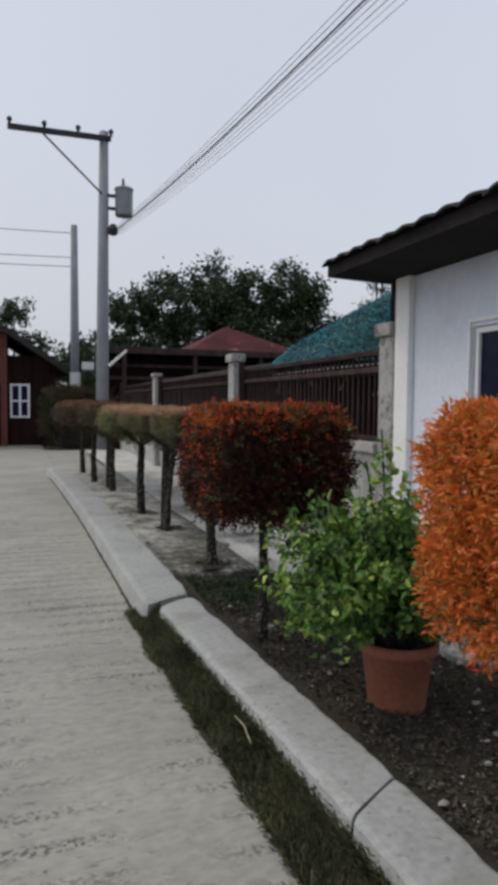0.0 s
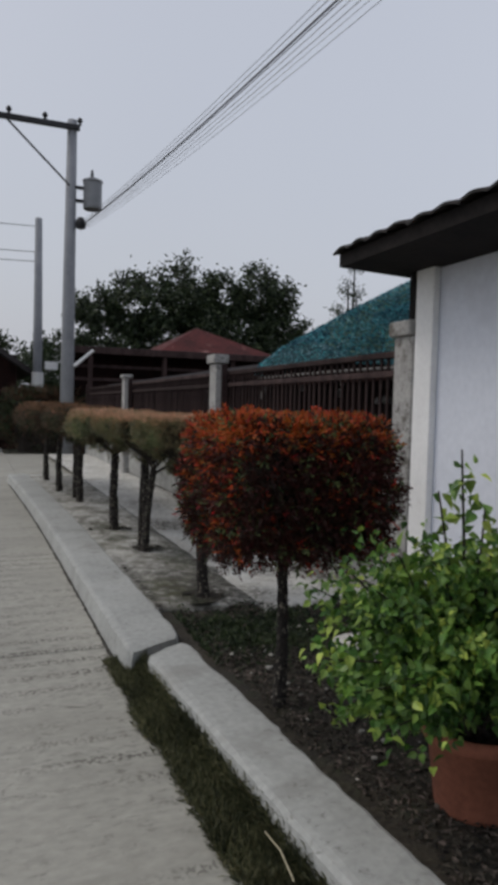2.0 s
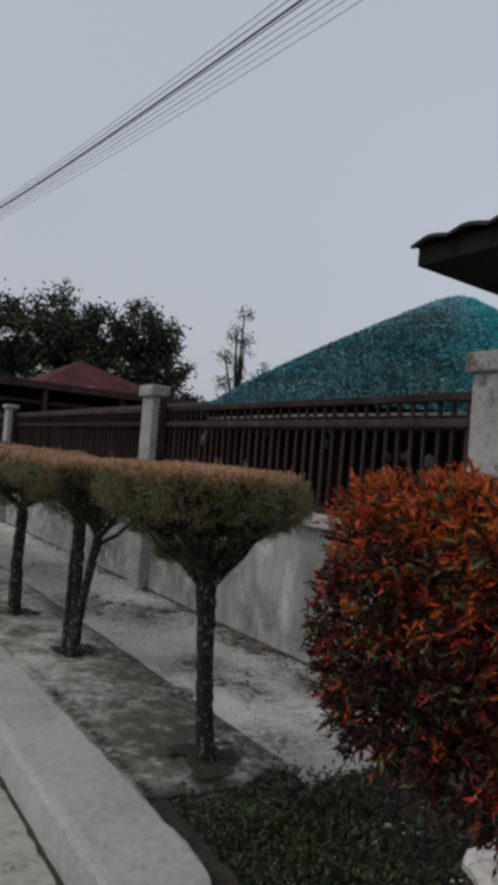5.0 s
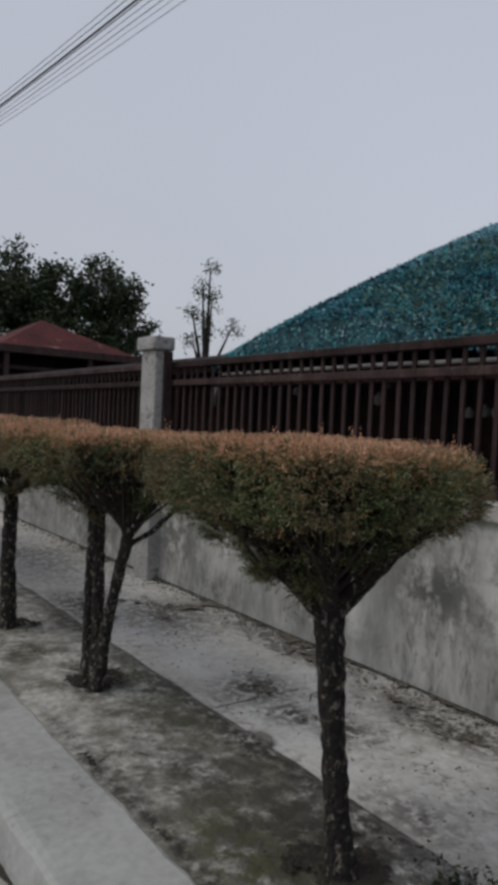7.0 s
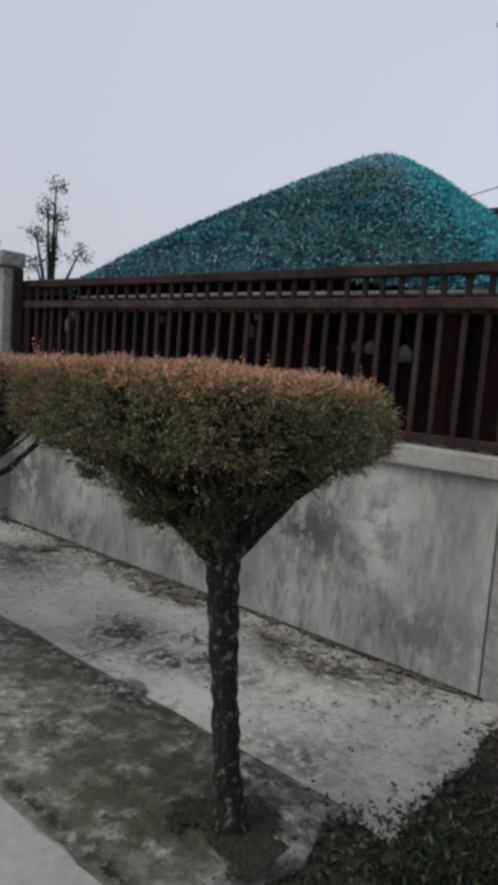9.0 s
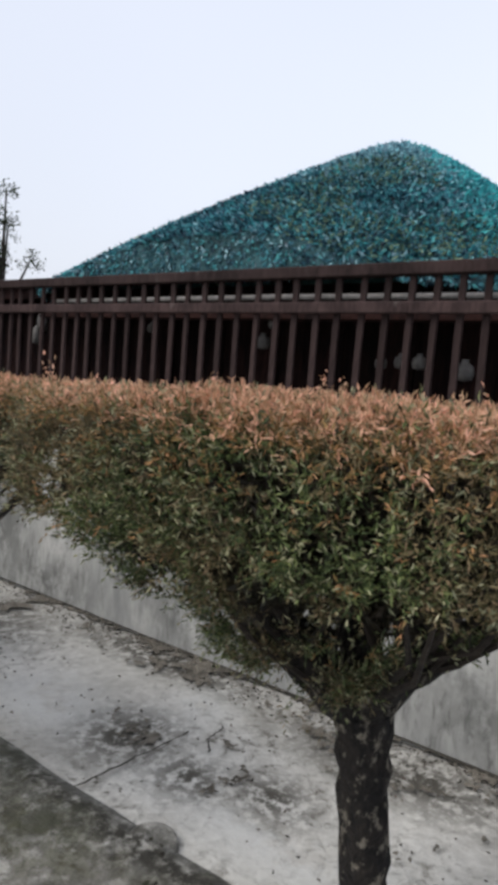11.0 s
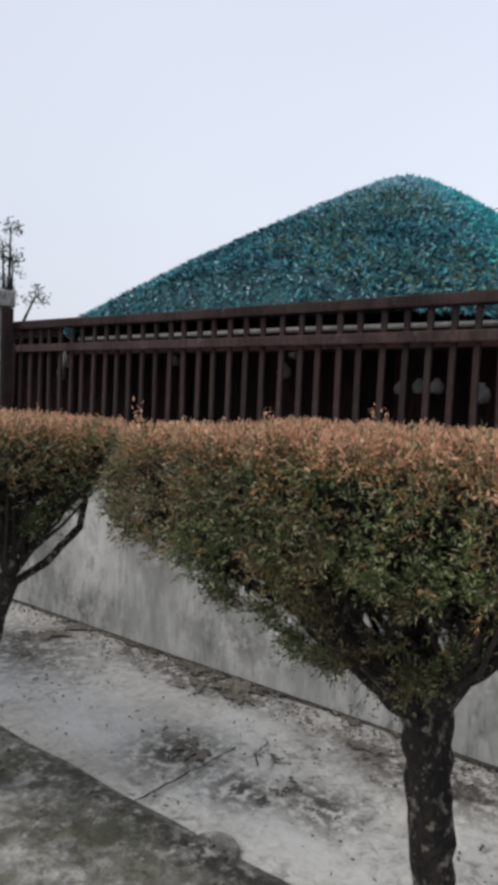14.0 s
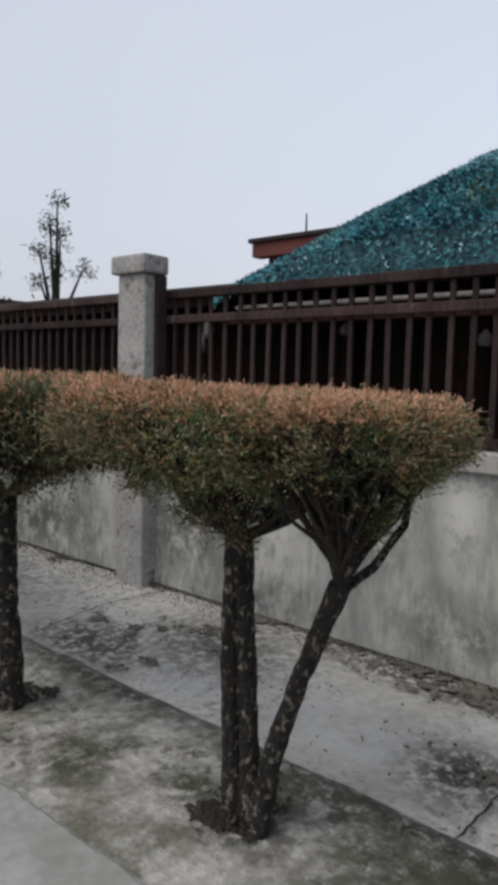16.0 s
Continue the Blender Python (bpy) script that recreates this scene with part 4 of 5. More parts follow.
def heart(cx, cy, hx, hy, z0, z1, s0, uk, power):
    g, verts, faces = Geo(), [], []
    na, nu = 28, 7
    for i in range(nu):
        u = i / (nu - 1)
        s = (s0 + (1 - s0) * min(1, u / uk) ** 0.75) * 0.84
        for j in range(na):
            a = 2 * math.pi * j / na
            sup = (abs(math.cos(a)) ** power + abs(math.sin(a)) ** power) ** (-1 / power)
            w = s * (1 + 0.12 * noise.noise(Vector((math.cos(a) * 3, math.sin(a) * 3, u * 4))))
            verts.append((cx + hx * math.cos(a) * sup * w, cy + hy * math.sin(a) * sup * w, z0 + 0.06 + (z1 - z0 - 0.11) * u))
    for i in range(nu - 1):
        for j in range(na):
            p, q = i * na + j, i * na + (j + 1) % na
            faces.append((p, q, q + na, p + na))
    faces.append(tuple(reversed(range(na))))
    faces.append(tuple(range((nu - 1) * na, nu * na)))
    return g.add(verts, faces)


def limb(parent, pts, radii, name="limb", sides=8):
    fine, fr = [], []
    for i in range(len(pts) - 1):
        steps = max(3, int((Vector(pts[i + 1]) - Vector(pts[i])).length / 0.028))
        for k in range(steps):
            t = k / steps
            fine.append(Vector(pts[i]).lerp(Vector(pts[i + 1]), t) + Vector((random.uniform(-1, 1), random.uniform(-1, 1), 0)) * 0.035 * radii[i])
            fr.append(radii[i] * (1 - t) + radii[i + 1] * t)
    fine.append(Vector(pts[-1]))
    fr.append(radii[-1])
    return part(name, Geo().tube(fine, fr, sides + 3, 0, 0.13), M_BARK, parent, smooth=True)


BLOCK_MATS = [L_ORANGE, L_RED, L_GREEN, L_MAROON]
UMBRELLA_MATS = [L_PEACH, L_AMBER, L_GREEN, L_OLIVE, L_INNER_SHADE, L_SAGE]
ROW_MATS = [L_DULLPEACH, L_DUSK, L_TREE, L_DUSK, L_INNER_SHADE, L_DUSK]


def block_tree(cx, cy, hx, hy, z0, z1, seed, label, bright=0.0, mats=None):
    t = thing("hedge_tree", (cx, cy, 0.07), label, "hedge", "clipped hedge trees")
    limb(t, [(cx, cy, 0.05), (cx + 0.012, cy + 0.01, 0.4), (cx - 0.01, cy, z0 + 0.15)], [0.034, 0.026, 0.022], "trunk")
    for k in range(5):
        a = k * 1.257 + seed
        limb(t, [(cx, cy, z0 - 0.03), (cx + hx * 0.35 * math.cos(a), cy + hy * 0.35 * math.sin(a), z0 + 0.16)], [0.014, 0.007], "limb", 6)
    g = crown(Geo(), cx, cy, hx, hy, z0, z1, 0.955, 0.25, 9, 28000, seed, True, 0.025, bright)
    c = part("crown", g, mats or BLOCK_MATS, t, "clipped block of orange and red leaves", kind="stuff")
    part("twig_heart", heart(cx, cy, hx, hy, z0, z1, 0.95, 0.25, 8), M_TWIG, c)
    return t


def umbrella_tree(cx, cy, hx, hy, z1, trunks, limbs, seed, label, dens=9000, leaf=0.036, rim=0.17, s0=0.30, low=0.40, low_fill=0.2, lobes=None, mats=None):
    """trunks: [(points, radii)]; limbs: (from, to, radius). The crown is a flat-topped cone."""
    t = thing("hedge_tree", (trunks[0][0][0][0], trunks[0][0][0][1], 0.10), label, "hedge", "clipped hedge trees")
    for pts, radii in trunks:
        limb(t, pts, radii, "trunk", 10)
    for a, b, r in limbs:
        mid = Vector(a).lerp(Vector(b), 0.55) + Vector((random.uniform(-0.012, 0.012), random.uniform(-0.012, 0.012), -0.045))
        limb(t, [a, mid, b], [r, r * 0.8, r * 0.5], "limb", 7)
    z0 = z1 - low
    lobes = lobes or [(cx, cy, hx, hy)]
    g = Geo()
    lobes = [q if len(q) > 4 else (*q, low, rim, s0, 0, 0) for q in lobes]
    for k, (lx, ly, lhx, lhy, deep, edge, narrow, fx, fy) in enumerate(lobes):
        crown(g, lx, ly, lhx, lhy, z1 - deep, z1 - 0.006 * k, narrow, 1 - edge / deep, 3.2, dens, seed + 2.7 * k, False, leaf, 0.0, low_fill, (fx, fy))
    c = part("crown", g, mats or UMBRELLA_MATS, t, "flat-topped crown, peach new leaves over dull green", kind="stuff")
    for lx, ly, lhx, lhy, deep, edge, narrow, fx, fy in lobes:
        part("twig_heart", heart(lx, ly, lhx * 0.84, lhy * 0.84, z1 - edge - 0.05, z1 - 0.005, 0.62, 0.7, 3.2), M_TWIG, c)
    tw = Geo()
    for lobe in lobes:
        lx, ly, lhx, lhy = lobe[:4]
        near = [q for q in limbs if q[1][2] > 1.08 and abs(q[1][0] - lx) < lhx and abs(q[1][1] - ly) < lhy] or limbs
        for k in range(170 if dens > 20000 else 50):
            a0, b0, r0 = random.choice(near)
            t0 = RNG.uniform(0.15, 1.0)
            st = Vector(a0).lerp(Vector(b0), t0) + Vector((0, 0, -0.03 * 4 * t0 * (1 - t0)))
            dirn = Vector(b0) - Vector(a0)
            e = st + Vector((dirn.x * 0.7 + RNG.normal() * 0.08, dirn.y * 0.7 + RNG.normal() * 0.08, abs(dirn.z) * 0.5 + RNG.uniform(0.02, 0.10)))
            e.x, e.y = min(max(e.x, lx - lhx * 0.9), lx + lhx * 0.9), min(max(e.y, ly - lhy * 0.9), ly + lhy * 0.9)
            e.z = min(e.z, z1 - 0.03)
            mid = st.lerp(e, 0.5) + Vector((RNG.normal() * 0.015, RNG.normal() * 0.015, -0.012))
            tw.tube([st, mid, e], [0.007, 0.005, 0.003], 5)
    part("twig_mass", tw, M_TWIG, c, "fine dark twigs under the leaves", kind="stuff")
    return t


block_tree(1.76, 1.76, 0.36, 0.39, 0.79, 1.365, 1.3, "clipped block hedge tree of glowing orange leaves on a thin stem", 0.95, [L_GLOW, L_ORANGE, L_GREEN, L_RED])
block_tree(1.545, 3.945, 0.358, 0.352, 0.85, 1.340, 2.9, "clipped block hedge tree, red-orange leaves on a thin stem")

# single-stemmed tree
fk = (1.715, 5.72, 0.86)
limbs = []
for k, (dx, dy, dz) in enumerate([(-0.30, 0.10, 0.27), (-0.22, -0.26, 0.24), (0.05, -0.42, 0.27), (0.26, -0.2, 0.26), (0.30, 0.15, 0.27), (0.02, 0.44, 0.25), (-0.2, 0.40, 0.27), (0.0, 0.05, 0.3)]):
    limbs.append(((fk[0], fk[1], fk[2] - 0.02 + 0.02 * (k % 3)), (fk[0] + dx * 0.8, fk[1] + dy * 0.76 + 0.03, fk[2] + dz + 0.06), 0.022 if k == 2 else 0.029))
umbrella_tree(1.70, 5.82, 0.385, 0.455, 1.322, [([(1.728, 5.62, 0.09), (1.722, 5.64, 0.2), (1.72, 5.68, 0.5), fk], [0.052, 0.039, 0.035, 0.045])], limbs, 0.7,
              "clipped flat-topped hedge tree with one lichened stem", 84000, 0.0110, 0.145, 0.20, 0.42, 0.13)
# forked tree
t1, t2 = (1.705, 7.33, 0.93), (1.70, 7.0, 0.87)
limbs = [(t1, (1.73, 7.72, 1.12), 0.019), (t1, (1.60, 7.50, 1.17), 0.02), (t1, (1.715, 7.08, 1.14), 0.018), (t1, (1.85, 7.45, 1.18), 0.02), (t1, (1.52, 7.25, 1.18), 0.016), (t1, (1.74, 7.56, 1.17), 0.016),
         (t2, (1.68, 6.90, 1.2), 0.02), (t2, (1.72, 7.08, 1.2), 0.018), (t2, (1.56, 6.96, 1.18), 0.015), (t2, (1.84, 6.92, 1.2), 0.015)]
forked = umbrella_tree(1.69, 7.32, 0.40, 0.58, 1.296, [([(1.70, 7.265, 0.10), (1.70, 7.275, 0.3), (1.71, 7.31, 0.65), t1], [0.042, 0.030, 0.028, 0.034]),
                                                       ([(1.672, 7.30, 0.10), (1.674, 7.318, 0.3), (1.682, 7.345, 0.65), (1.695, 7.35, 0.97)], [0.038, 0.026, 0.023, 0.024]),
                                                       ([(1.695, 7.235, 0.10), (1.695, 7.195, 0.35), (1.695, 7.115, 0.58), t2], [0.036, 0.028, 0.025, 0.028])], limbs, 4.1,
                       "clipped flat-topped hedge tree with a forked stem", 40000, 0.0145, 0.15, 0.20, 0.36, 0.20,
                       [(1.66, 7.37, 0.38, 0.36, 0.38, 0.10, 0.10, 0.04, -0.03), (1.72, 7.01, 0.34, 0.235, 0.32, 0.11, 0.12, -0.02, 0.0)])
limb(forked, [(1.70, 7.02, 0.83), (1.80, 6.97, 0.90), (1.90, 6.94, 1.0), (1.915, 6.935, 1.08), (1.88, 6.94, 1.2)], [0.013, 0.012, 0.011, 0.010, 0.007], "side_branch", 6)
# the row beyond
for k, (x, stems, cy, hy) in enumerate(((1.62, (8.40,), 8.52, 0.74), (1.58, (10.62, 11.0), 10.35, 1.10), (1.44, (11.8,), 12.0, 0.66), (1.40, (13.35,), 13.3, 0.72))):
    limbs, trunks = [], []
    for y in stems:
        f2 = (x + 0.02, y + 0.03, 0.90)
        limbs += [(f2, (x + 0.3 * math.cos(b), y + 0.36 * math.sin(b), 1.2), 0.018) for b in (0.3, 1.4, 2.6, 3.7, 5.0)]
        trunks.append(([(x + 0.01, y - 0.03, 0.10), (x, y - 0.01, 0.5), f2], [0.052, 0.042, 0.04]))
    umbrella_tree(x, cy, 0.40, hy, 1.296, trunks, limbs, 5.0 + k, "clipped flat-topped hedge tree in the row beside the kerb" if len(stems) == 1 else "long clipped hedge tree on two stems beside the kerb",
                  (18000, 9000, 7000, 6000)[k], (0.021, 0.028, 0.036, 0.038)[k], 0.18, 0.22, 0.38, 0.3, None, ROW_MATS if k else None)

# ---- potted plant ----
PX, PY = 1.835, 3.0
pp = thing("potted_plant", (PX, PY, 0.09), "leafy light green plant in a plain terracotta pot", "plant")
pot = part("pot", Geo().lathe(PX, PY, [(0.004, 0.085), (0.118, 0.085), (0.124, 0.10), (0.155, 0.335), (0.172, 0.34), (0.178, 0.352), (0.178, 0.385), (0.168, 0.392), (0.155, 0.385), (0.15, 0.34), (0.004, 0.345)], 36), M_TERRA, pp, "terracotta pot", smooth=True)
part("soil", Geo().lathe(PX, PY, [(0.004, 0.355), (0.08, 0.358), (0.149, 0.35)], 24), M_SOIL, pot)
CXP, CYP, CZP = 1.69, 2.99, 0.68
stems, lv = Geo(), Geo()
for k in range(100):
    a = RNG.uniform(0, 2 * math.pi)
    e = math.acos(RNG.uniform(-0.85, 1.0))
    rad = RNG.uniform(0.62, 1.14)
    tip = Vector((CXP + 0.47 * rad * math.sin(e) * math.cos(a), CYP + 0.42 * rad * math.sin(e) * math.sin(a), CZP + 0.30 * rad * math.cos(e)))
    root = Vector((PX + random.uniform(-0.06, 0.06), PY + random.uniform(-0.06, 0.06), 0.35))
    mid = root.lerp(tip, 0.5) + Vector((0, 0, 0.10))
    stems.tube([root, mid, tip], [0.007, 0.005, 0.002], 5)
    for i in range(110):
        t = RNG.uniform(0.35, 1.03)
        q = root.lerp(mid, t * 2) if t < 0.5 else mid.lerp(tip, (t - 0.5) * 2)
        q = np.array(q) + RNG.normal(size=3) * 0.035
        d = RNG.normal(size=3) * 0.6 + np.array([tip.x - PX, tip.y - PY, 0.0]) * 1.2 + np.array([0, 0, -0.25])
        lv.broad_leaves([q], [d], 0.035, 0.025, [0 if (t > 0.9 and RNG.uniform() < 0.4) else 1 if RNG.uniform() < 0.55 else 2])
for k, (dx, dy, h) in enumerate(((-0.10, 0.0, 1.30), (-0.14, 0.06, 1.16), (0.02, 0.02, 1.1), (-0.36, -0.05, 0.98), (0.1, 0.05, 1.03))):
    root, tip = Vector((PX, PY, 0.4)), Vector((PX + dx, PY + dy, h))
    stems.tube([root, root.lerp(tip, 0.5) + Vector((-0.02, 0, 0.05)), tip], [0.008, 0.006, 0.003], 6)
    n = 26
    t = RNG.uniform(0.62, 1.0, n)[:, None]
    q = np.array(root) * (1 - t) + np.array(tip) * t + RNG.normal(size=(n, 3)) * 0.02
    lv.broad_leaves(q, RNG.normal(size=(n, 3)) * 0.8 + np.array([0, 0, -0.2]), 0.052, 0.036, [0 if RNG.uniform() < 0.6 else 1 for _ in range(n)])
part("stem", stems, M_TWIG, pp, kind="stuff")
part("foliage", lv, [L_LIME, L_FRESH, L_LEAF], pp, "broad light green leaves with lime shoots", kind="stuff")

# ---- loose cover: grass, dead leaves, stones, cracks ----
g = Geo()
n = 70000
y = RNG.uniform(-0.2, 4.95, n)
edge = np.where(y > 2.4, 1.365 + 0.056 * (4.67 - y), 1.492 + 0.03 * (2.4 - y)) - 0.245
left = 1.0 + 0.035 * (4.4 - y) + 0.05 * np.array([noise.noise(Vector((v * 2.3, 1, 0))) for v in y])
left = np.minimum(left, 1.08)
u = 1 - np.abs(RNG.normal(size=n)) * 0.55
x = edge - 0.012 + (left - edge) * np.clip(1 - u, 0, 1.05)
x = x + RNG.normal(size=n) * 0.012
z = np.clip((x - edge + 0.05) * 1.5, 0.0, 0.08)
p = np.stack([x, y, z], axis=1)
g.leaves(p, np.array([-0.1, 0, 0.75]) + RNG.normal(size=(n, 3)) * np.array([0.6, 0.6, 0.25]), 0.050, 0.007, 0)
solid("grass", g, L_GRASS, "short dull grass along the road edge", "grass", "stuff")
g = Geo()
n = 30000
x, y = RNG.uniform(1.45, 3.2, n), RNG.uniform(0.2, 5.5, n)
keep = x > 1.46 + 0.042 * np.clip(4.83 - y, 0, 9)
x, y = x[keep], y[keep]
z = np.array([0.088 + 0.035 * noise.noise(Vector((a * 2.6, b * 2.6, 0.085))) for a, b in zip(x, y)])
n = len(x)
g.leaves(np.stack([x, y, z + 0.004], axis=1), RNG.normal(size=(n, 3)) * np.array([1, 1, 0.3]), 0.028, 0.014, 0)
solid("leaf_litter", g, M_LITTER, "brown and grey dead leaves on the soil bed", "leaf litter", "stuff")
g = Geo()
n = 4500
x, y = RNG.normal(1.85, 0.26, n).clip(1.46, 2.5), RNG.normal(4.98, 0.22, n)
z = np.array([0.085 + 0.035 * noise.noise(Vector((a * 2.6, b * 2.6, 0.085))) for a, b in zip(x, y)])
clump = np.array([max(0.0, noise.noise(Vector((a * 5, b * 5, 3)))) for a, b in zip(x, y)])
z = z + RNG.uniform(0, 1, n) * 0.11 * clump
g.leaves(np.stack([x, y, z], axis=1), np.array([0, 0, 0.6]) + RNG.normal(size=(n, 3)) * np.array([0.8, 0.8, 0.3]), 0.034, 0.014, 0)
solid("ground_weeds", g, L_TREE, "low dark weeds on the soil between the hedge trees", "weeds", "stuff")
g = Geo()
n = 3000
y = RNG.uniform(5.5, 13, n)
x = np.where(RNG.uniform(size=n) < 0.82, 3.09 - np.abs(RNG.normal(size=n)) * 0.10, RNG.uniform(2.15, 3.05, n))
g.leaves(np.stack([x, y, np.full(n, 0.108)], axis=1), RNG.normal(size=(n, 3)) * np.array([1, 1, 0.18]), 0.016, 0.009, 0)
solid("wall_foot_litter", g, M_LITTER, "dead leaves and dirt along the foot of the wall", "leaf litter", "stuff")
g = Geo()
for k in range(420):
    cx, cy, r = RNG.uniform(1.53, 3.0), RNG.uniform(1.2, 5.0), 0.004 + 0.016 * RNG.uniform() ** 4
    bm = bmesh.new()
    bmesh.ops.create_icosphere(bm, subdivisions=1, radius=r)
    bm.verts.index_update()
    g.add([(cx + v.co.x * 1.3 + random.uniform(-.2, .2) * r, cy + v.co.y, 0.095 + v.co.z * 0.6 + random.uniform(-.2, .2) * r) for v in bm.verts], [[v.index for v in f.verts] for f in bm.faces])
    bm.free()
solid("pebbles", g, M_STONE, "pale pebbles scattered over the soil bed", "pebbles", "stuff")


def dirt_film(x0, x1, y0, y1, z, cell, amount, seed):
    """Thin crumbs of washed-in soil: the cells of a jittered grid where amount(x, y) beats a ragged noise."""
    nx, ny = int((x1 - x0) / cell), int((y1 - y0) / cell)
    rng = np.random.default_rng(seed)
    jx, jy = rng.uniform(-0.35, 0.35, (ny + 1, nx + 1)) * cell, rng.uniform(-0.35, 0.35, (ny + 1, nx + 1)) * cell
    jz = rng.uniform(0.0, 0.006, (ny + 1, nx + 1))
    g, index = Geo(), {}

    def vert(i, j):
        if (i, j) not in index:
            index[(i, j)] = len(g.v)
            g.v.append((x0 + i * cell + jx[j, i], y0 + j * cell + jy[j, i], z + jz[j, i]))
        return index[(i, j)]

    for j in range(ny):
        for i in range(nx):
            x, y = x0 + (i + 0.5) * cell, y0 + (j + 0.5) * cell
            ragged = 0.55 * noise.noise(Vector((x * 5 + seed, y * 4, 1))) + 0.35 * noise.noise(Vector((x * 16, y * 13 + seed, 2))) + 0.30 * noise.noise(Vector((x * 45, y * 45, seed)))
            if ragged + amount(x, y) > 0:
                g.f.append((vert(i, j), vert(i + 1, j), vert(i + 1, j + 1), vert(i, j + 1)))
                g.m.append(0)
    return g


def near(v, centre, width):
    return math.exp(-((v - centre) / width) ** 2)


def strip_dirt(x, y):
    """Soil washed over the slab: round the stems, along the kerb and at the broken end."""
    stems = max(near(math.hypot(x - 1.72, (y - c) * 0.8), 0, 0.16) for c in (5.64, 7.27, 8.4))
    return -0.62 + 0.75 * stems + 0.34 * near(x, 1.38, 0.03) + 0.24 * near(x, 2.02, 0.05) + 0.30 * near(y, 5.55, 0.2)


def walk_dirt(x, y):
    """Grit on the walk: thick at the wall foot, in patches in the middle."""
    patches = max(near(math.hypot((x - a) / u, (y - b) / v), 0, 1.0) for a, b, u, v in ((2.40, 6.95, 0.20, 0.20), (2.42, 6.45, 0.16, 0.22), (2.90, 6.15, 0.17, 0.40), (2.98, 7.4, 0.13, 0.6), (2.3, 8.75, 0.25, 0.4), (2.7, 8.3, 0.3, 0.4)))
    return -0.47 + 0.42 * near(x, 3.1, 0.08) + 0.36 * patches + 0.28 * near(y, 5.35, 0.12)


part("soil_film", dirt_film(1.37, 2.04, 5.46, 10.5, 0.134, 0.011, strip_dirt, 3), M_SOIL, strip, "dark washed-in soil", kind="stuff")
part("grit_film", dirt_film(2.10, 3.095, 5.42, 10.5, 0.109, 0.011, walk_dirt, 8), M_GRIT, corridor, "dark grit and leaf crumbs", kind="stuff")


def crack(pts, w, z):
    g = Geo()
    for a, b in zip(pts, pts[1:]):
        a, b = Vector((*a, z)), Vector((*b, z))
        m = 7
        prev = None
        side = (b - a).cross(Vector((0, 0, 1))).normalized()
        for i in range(m + 1):
            t = i / m
            c = a.lerp(b, t) + side * random.uniform(-0.006, 0.006)
            h = w * random.uniform(0.5, 1.2)
            cur = (c - side * h, c + side * h)
            if prev:
                g.add([prev[0], prev[1], cur[1], cur[0]], [(0, 1, 2, 3)])
            prev = cur
    return g


part("crack", crack([(2.06, 6.815), (2.3, 6.81), (2.56, 6.80)], 0.0045, 0.112), M_CRACK, corridor)
part("crack", crack([(2.50, 6.66), (2.57, 6.72), (2.68, 6.74)], 0.0035, 0.112), M_CRACK, corridor)
part("crack", crack([(2.08, 9.0), (2.6, 9.1), (3.08, 9.05)], 0.005, 0.112), M_CRACK, corridor)
part("crack", crack([(2.11, 4.42), (2.59, 4.38), (3.14, 4.33)], 0.0045, 0.138), M_CRACK, apron)
part("wall_foot_joint", crack([(3.085, 5.5), (3.09, 8.0), (3.088, 11.0), (3.09, 15.0)], 0.014, 0.112), M_CRACK, corridor)
# dark ribbon paints the shadow in the gap beside the far kerb
part("gutter_joint", crack([(far_kerb(4.66 + 0.4 * k) - 0.364, 4.66 + 0.4 * k) for k in range(24)], 0.013, 0.004), M_CRACK, road)
# a rounded tongue where the strip was cast over the walk
g, n = Geo(), 22
rings = [[(2.055 + k * 0.062 * math.cos(a) * (1 + 0.12 * math.sin(3 * a + 1)), 6.47 + k * 0.085 * math.sin(a) * (1 + 0.1 * math.cos(2 * a)), z) for a in [i * 2 * math.pi / n for i in range(n)]] for k, z in ((1.0, 0.09), (0.95, 0.116), (0.80, 0.122), (0.4, 0.123))]
g.add([p for r in rings for p in r], [(k * n + i, k * n + (i + 1) % n, (k + 1) * n + (i + 1) % n, (k + 1) * n + i) for k in range(3) for i in range(n)] + [tuple(range(3 * n, 4 * n))])
part("cement_tongue", g, M_STRIP, strip, smooth=True)
solid("straw", Geo().tube([(1.136, 3.133, 0.075), (1.138, 3.014, 0.085), (1.127, 2.894, 0.07)], [0.002, 0.0025, 0.0018], 6), M_STRAW, "dry pale straw stalk lying on the grass", "straw")

# ---- utility poles and cables ----
pole = thing("utility_pole", (2.62, 20.75, -0.05), "tall grey concrete utility pole with a crossarm and transformer", "utility pole", "utility poles")
part("shaft", Geo().tube([(2.61, 20.75, -0.06), (2.63, 20.75, 4), (2.665, 20.75, 9.0)], [0.19, 0.165, 0.125], 14), M_POLE, pole, smooth=True)
arm = part("crossarm", Geo().box(0.10, 2.85, 20.58, 20.70, 8.72, 8.86, 0.01), M_STEEL, pole, "dark steel crossarm")
for x in (0.15, 1.05, 1.95, 2.85):
    part("insulator", Geo().lathe(x, 20.64, [(0.004, 8.86), (0.05, 8.87), (0.03, 8.92), (0.07, 8.95), (0.07, 9.0), (0.04, 9.05), (0.004, 9.06)], 10), M_STEEL, arm)
part("brace", Geo().tube([(1.0, 20.62, 8.72), (2.6, 20.64, 7.25)], [0.03, 0.03], 6), M_STEEL, pole)
tank = part("transformer", Geo().lathe(3.22, 20.7, [(0.004, 6.7), (0.23, 6.7), (0.25, 6.75), (0.25, 7.4), (0.27, 7.42), (0.27, 7.47), (0.1, 7.55), (0.004, 7.56)], 18), M_TANK, pole, "grey transformer can")
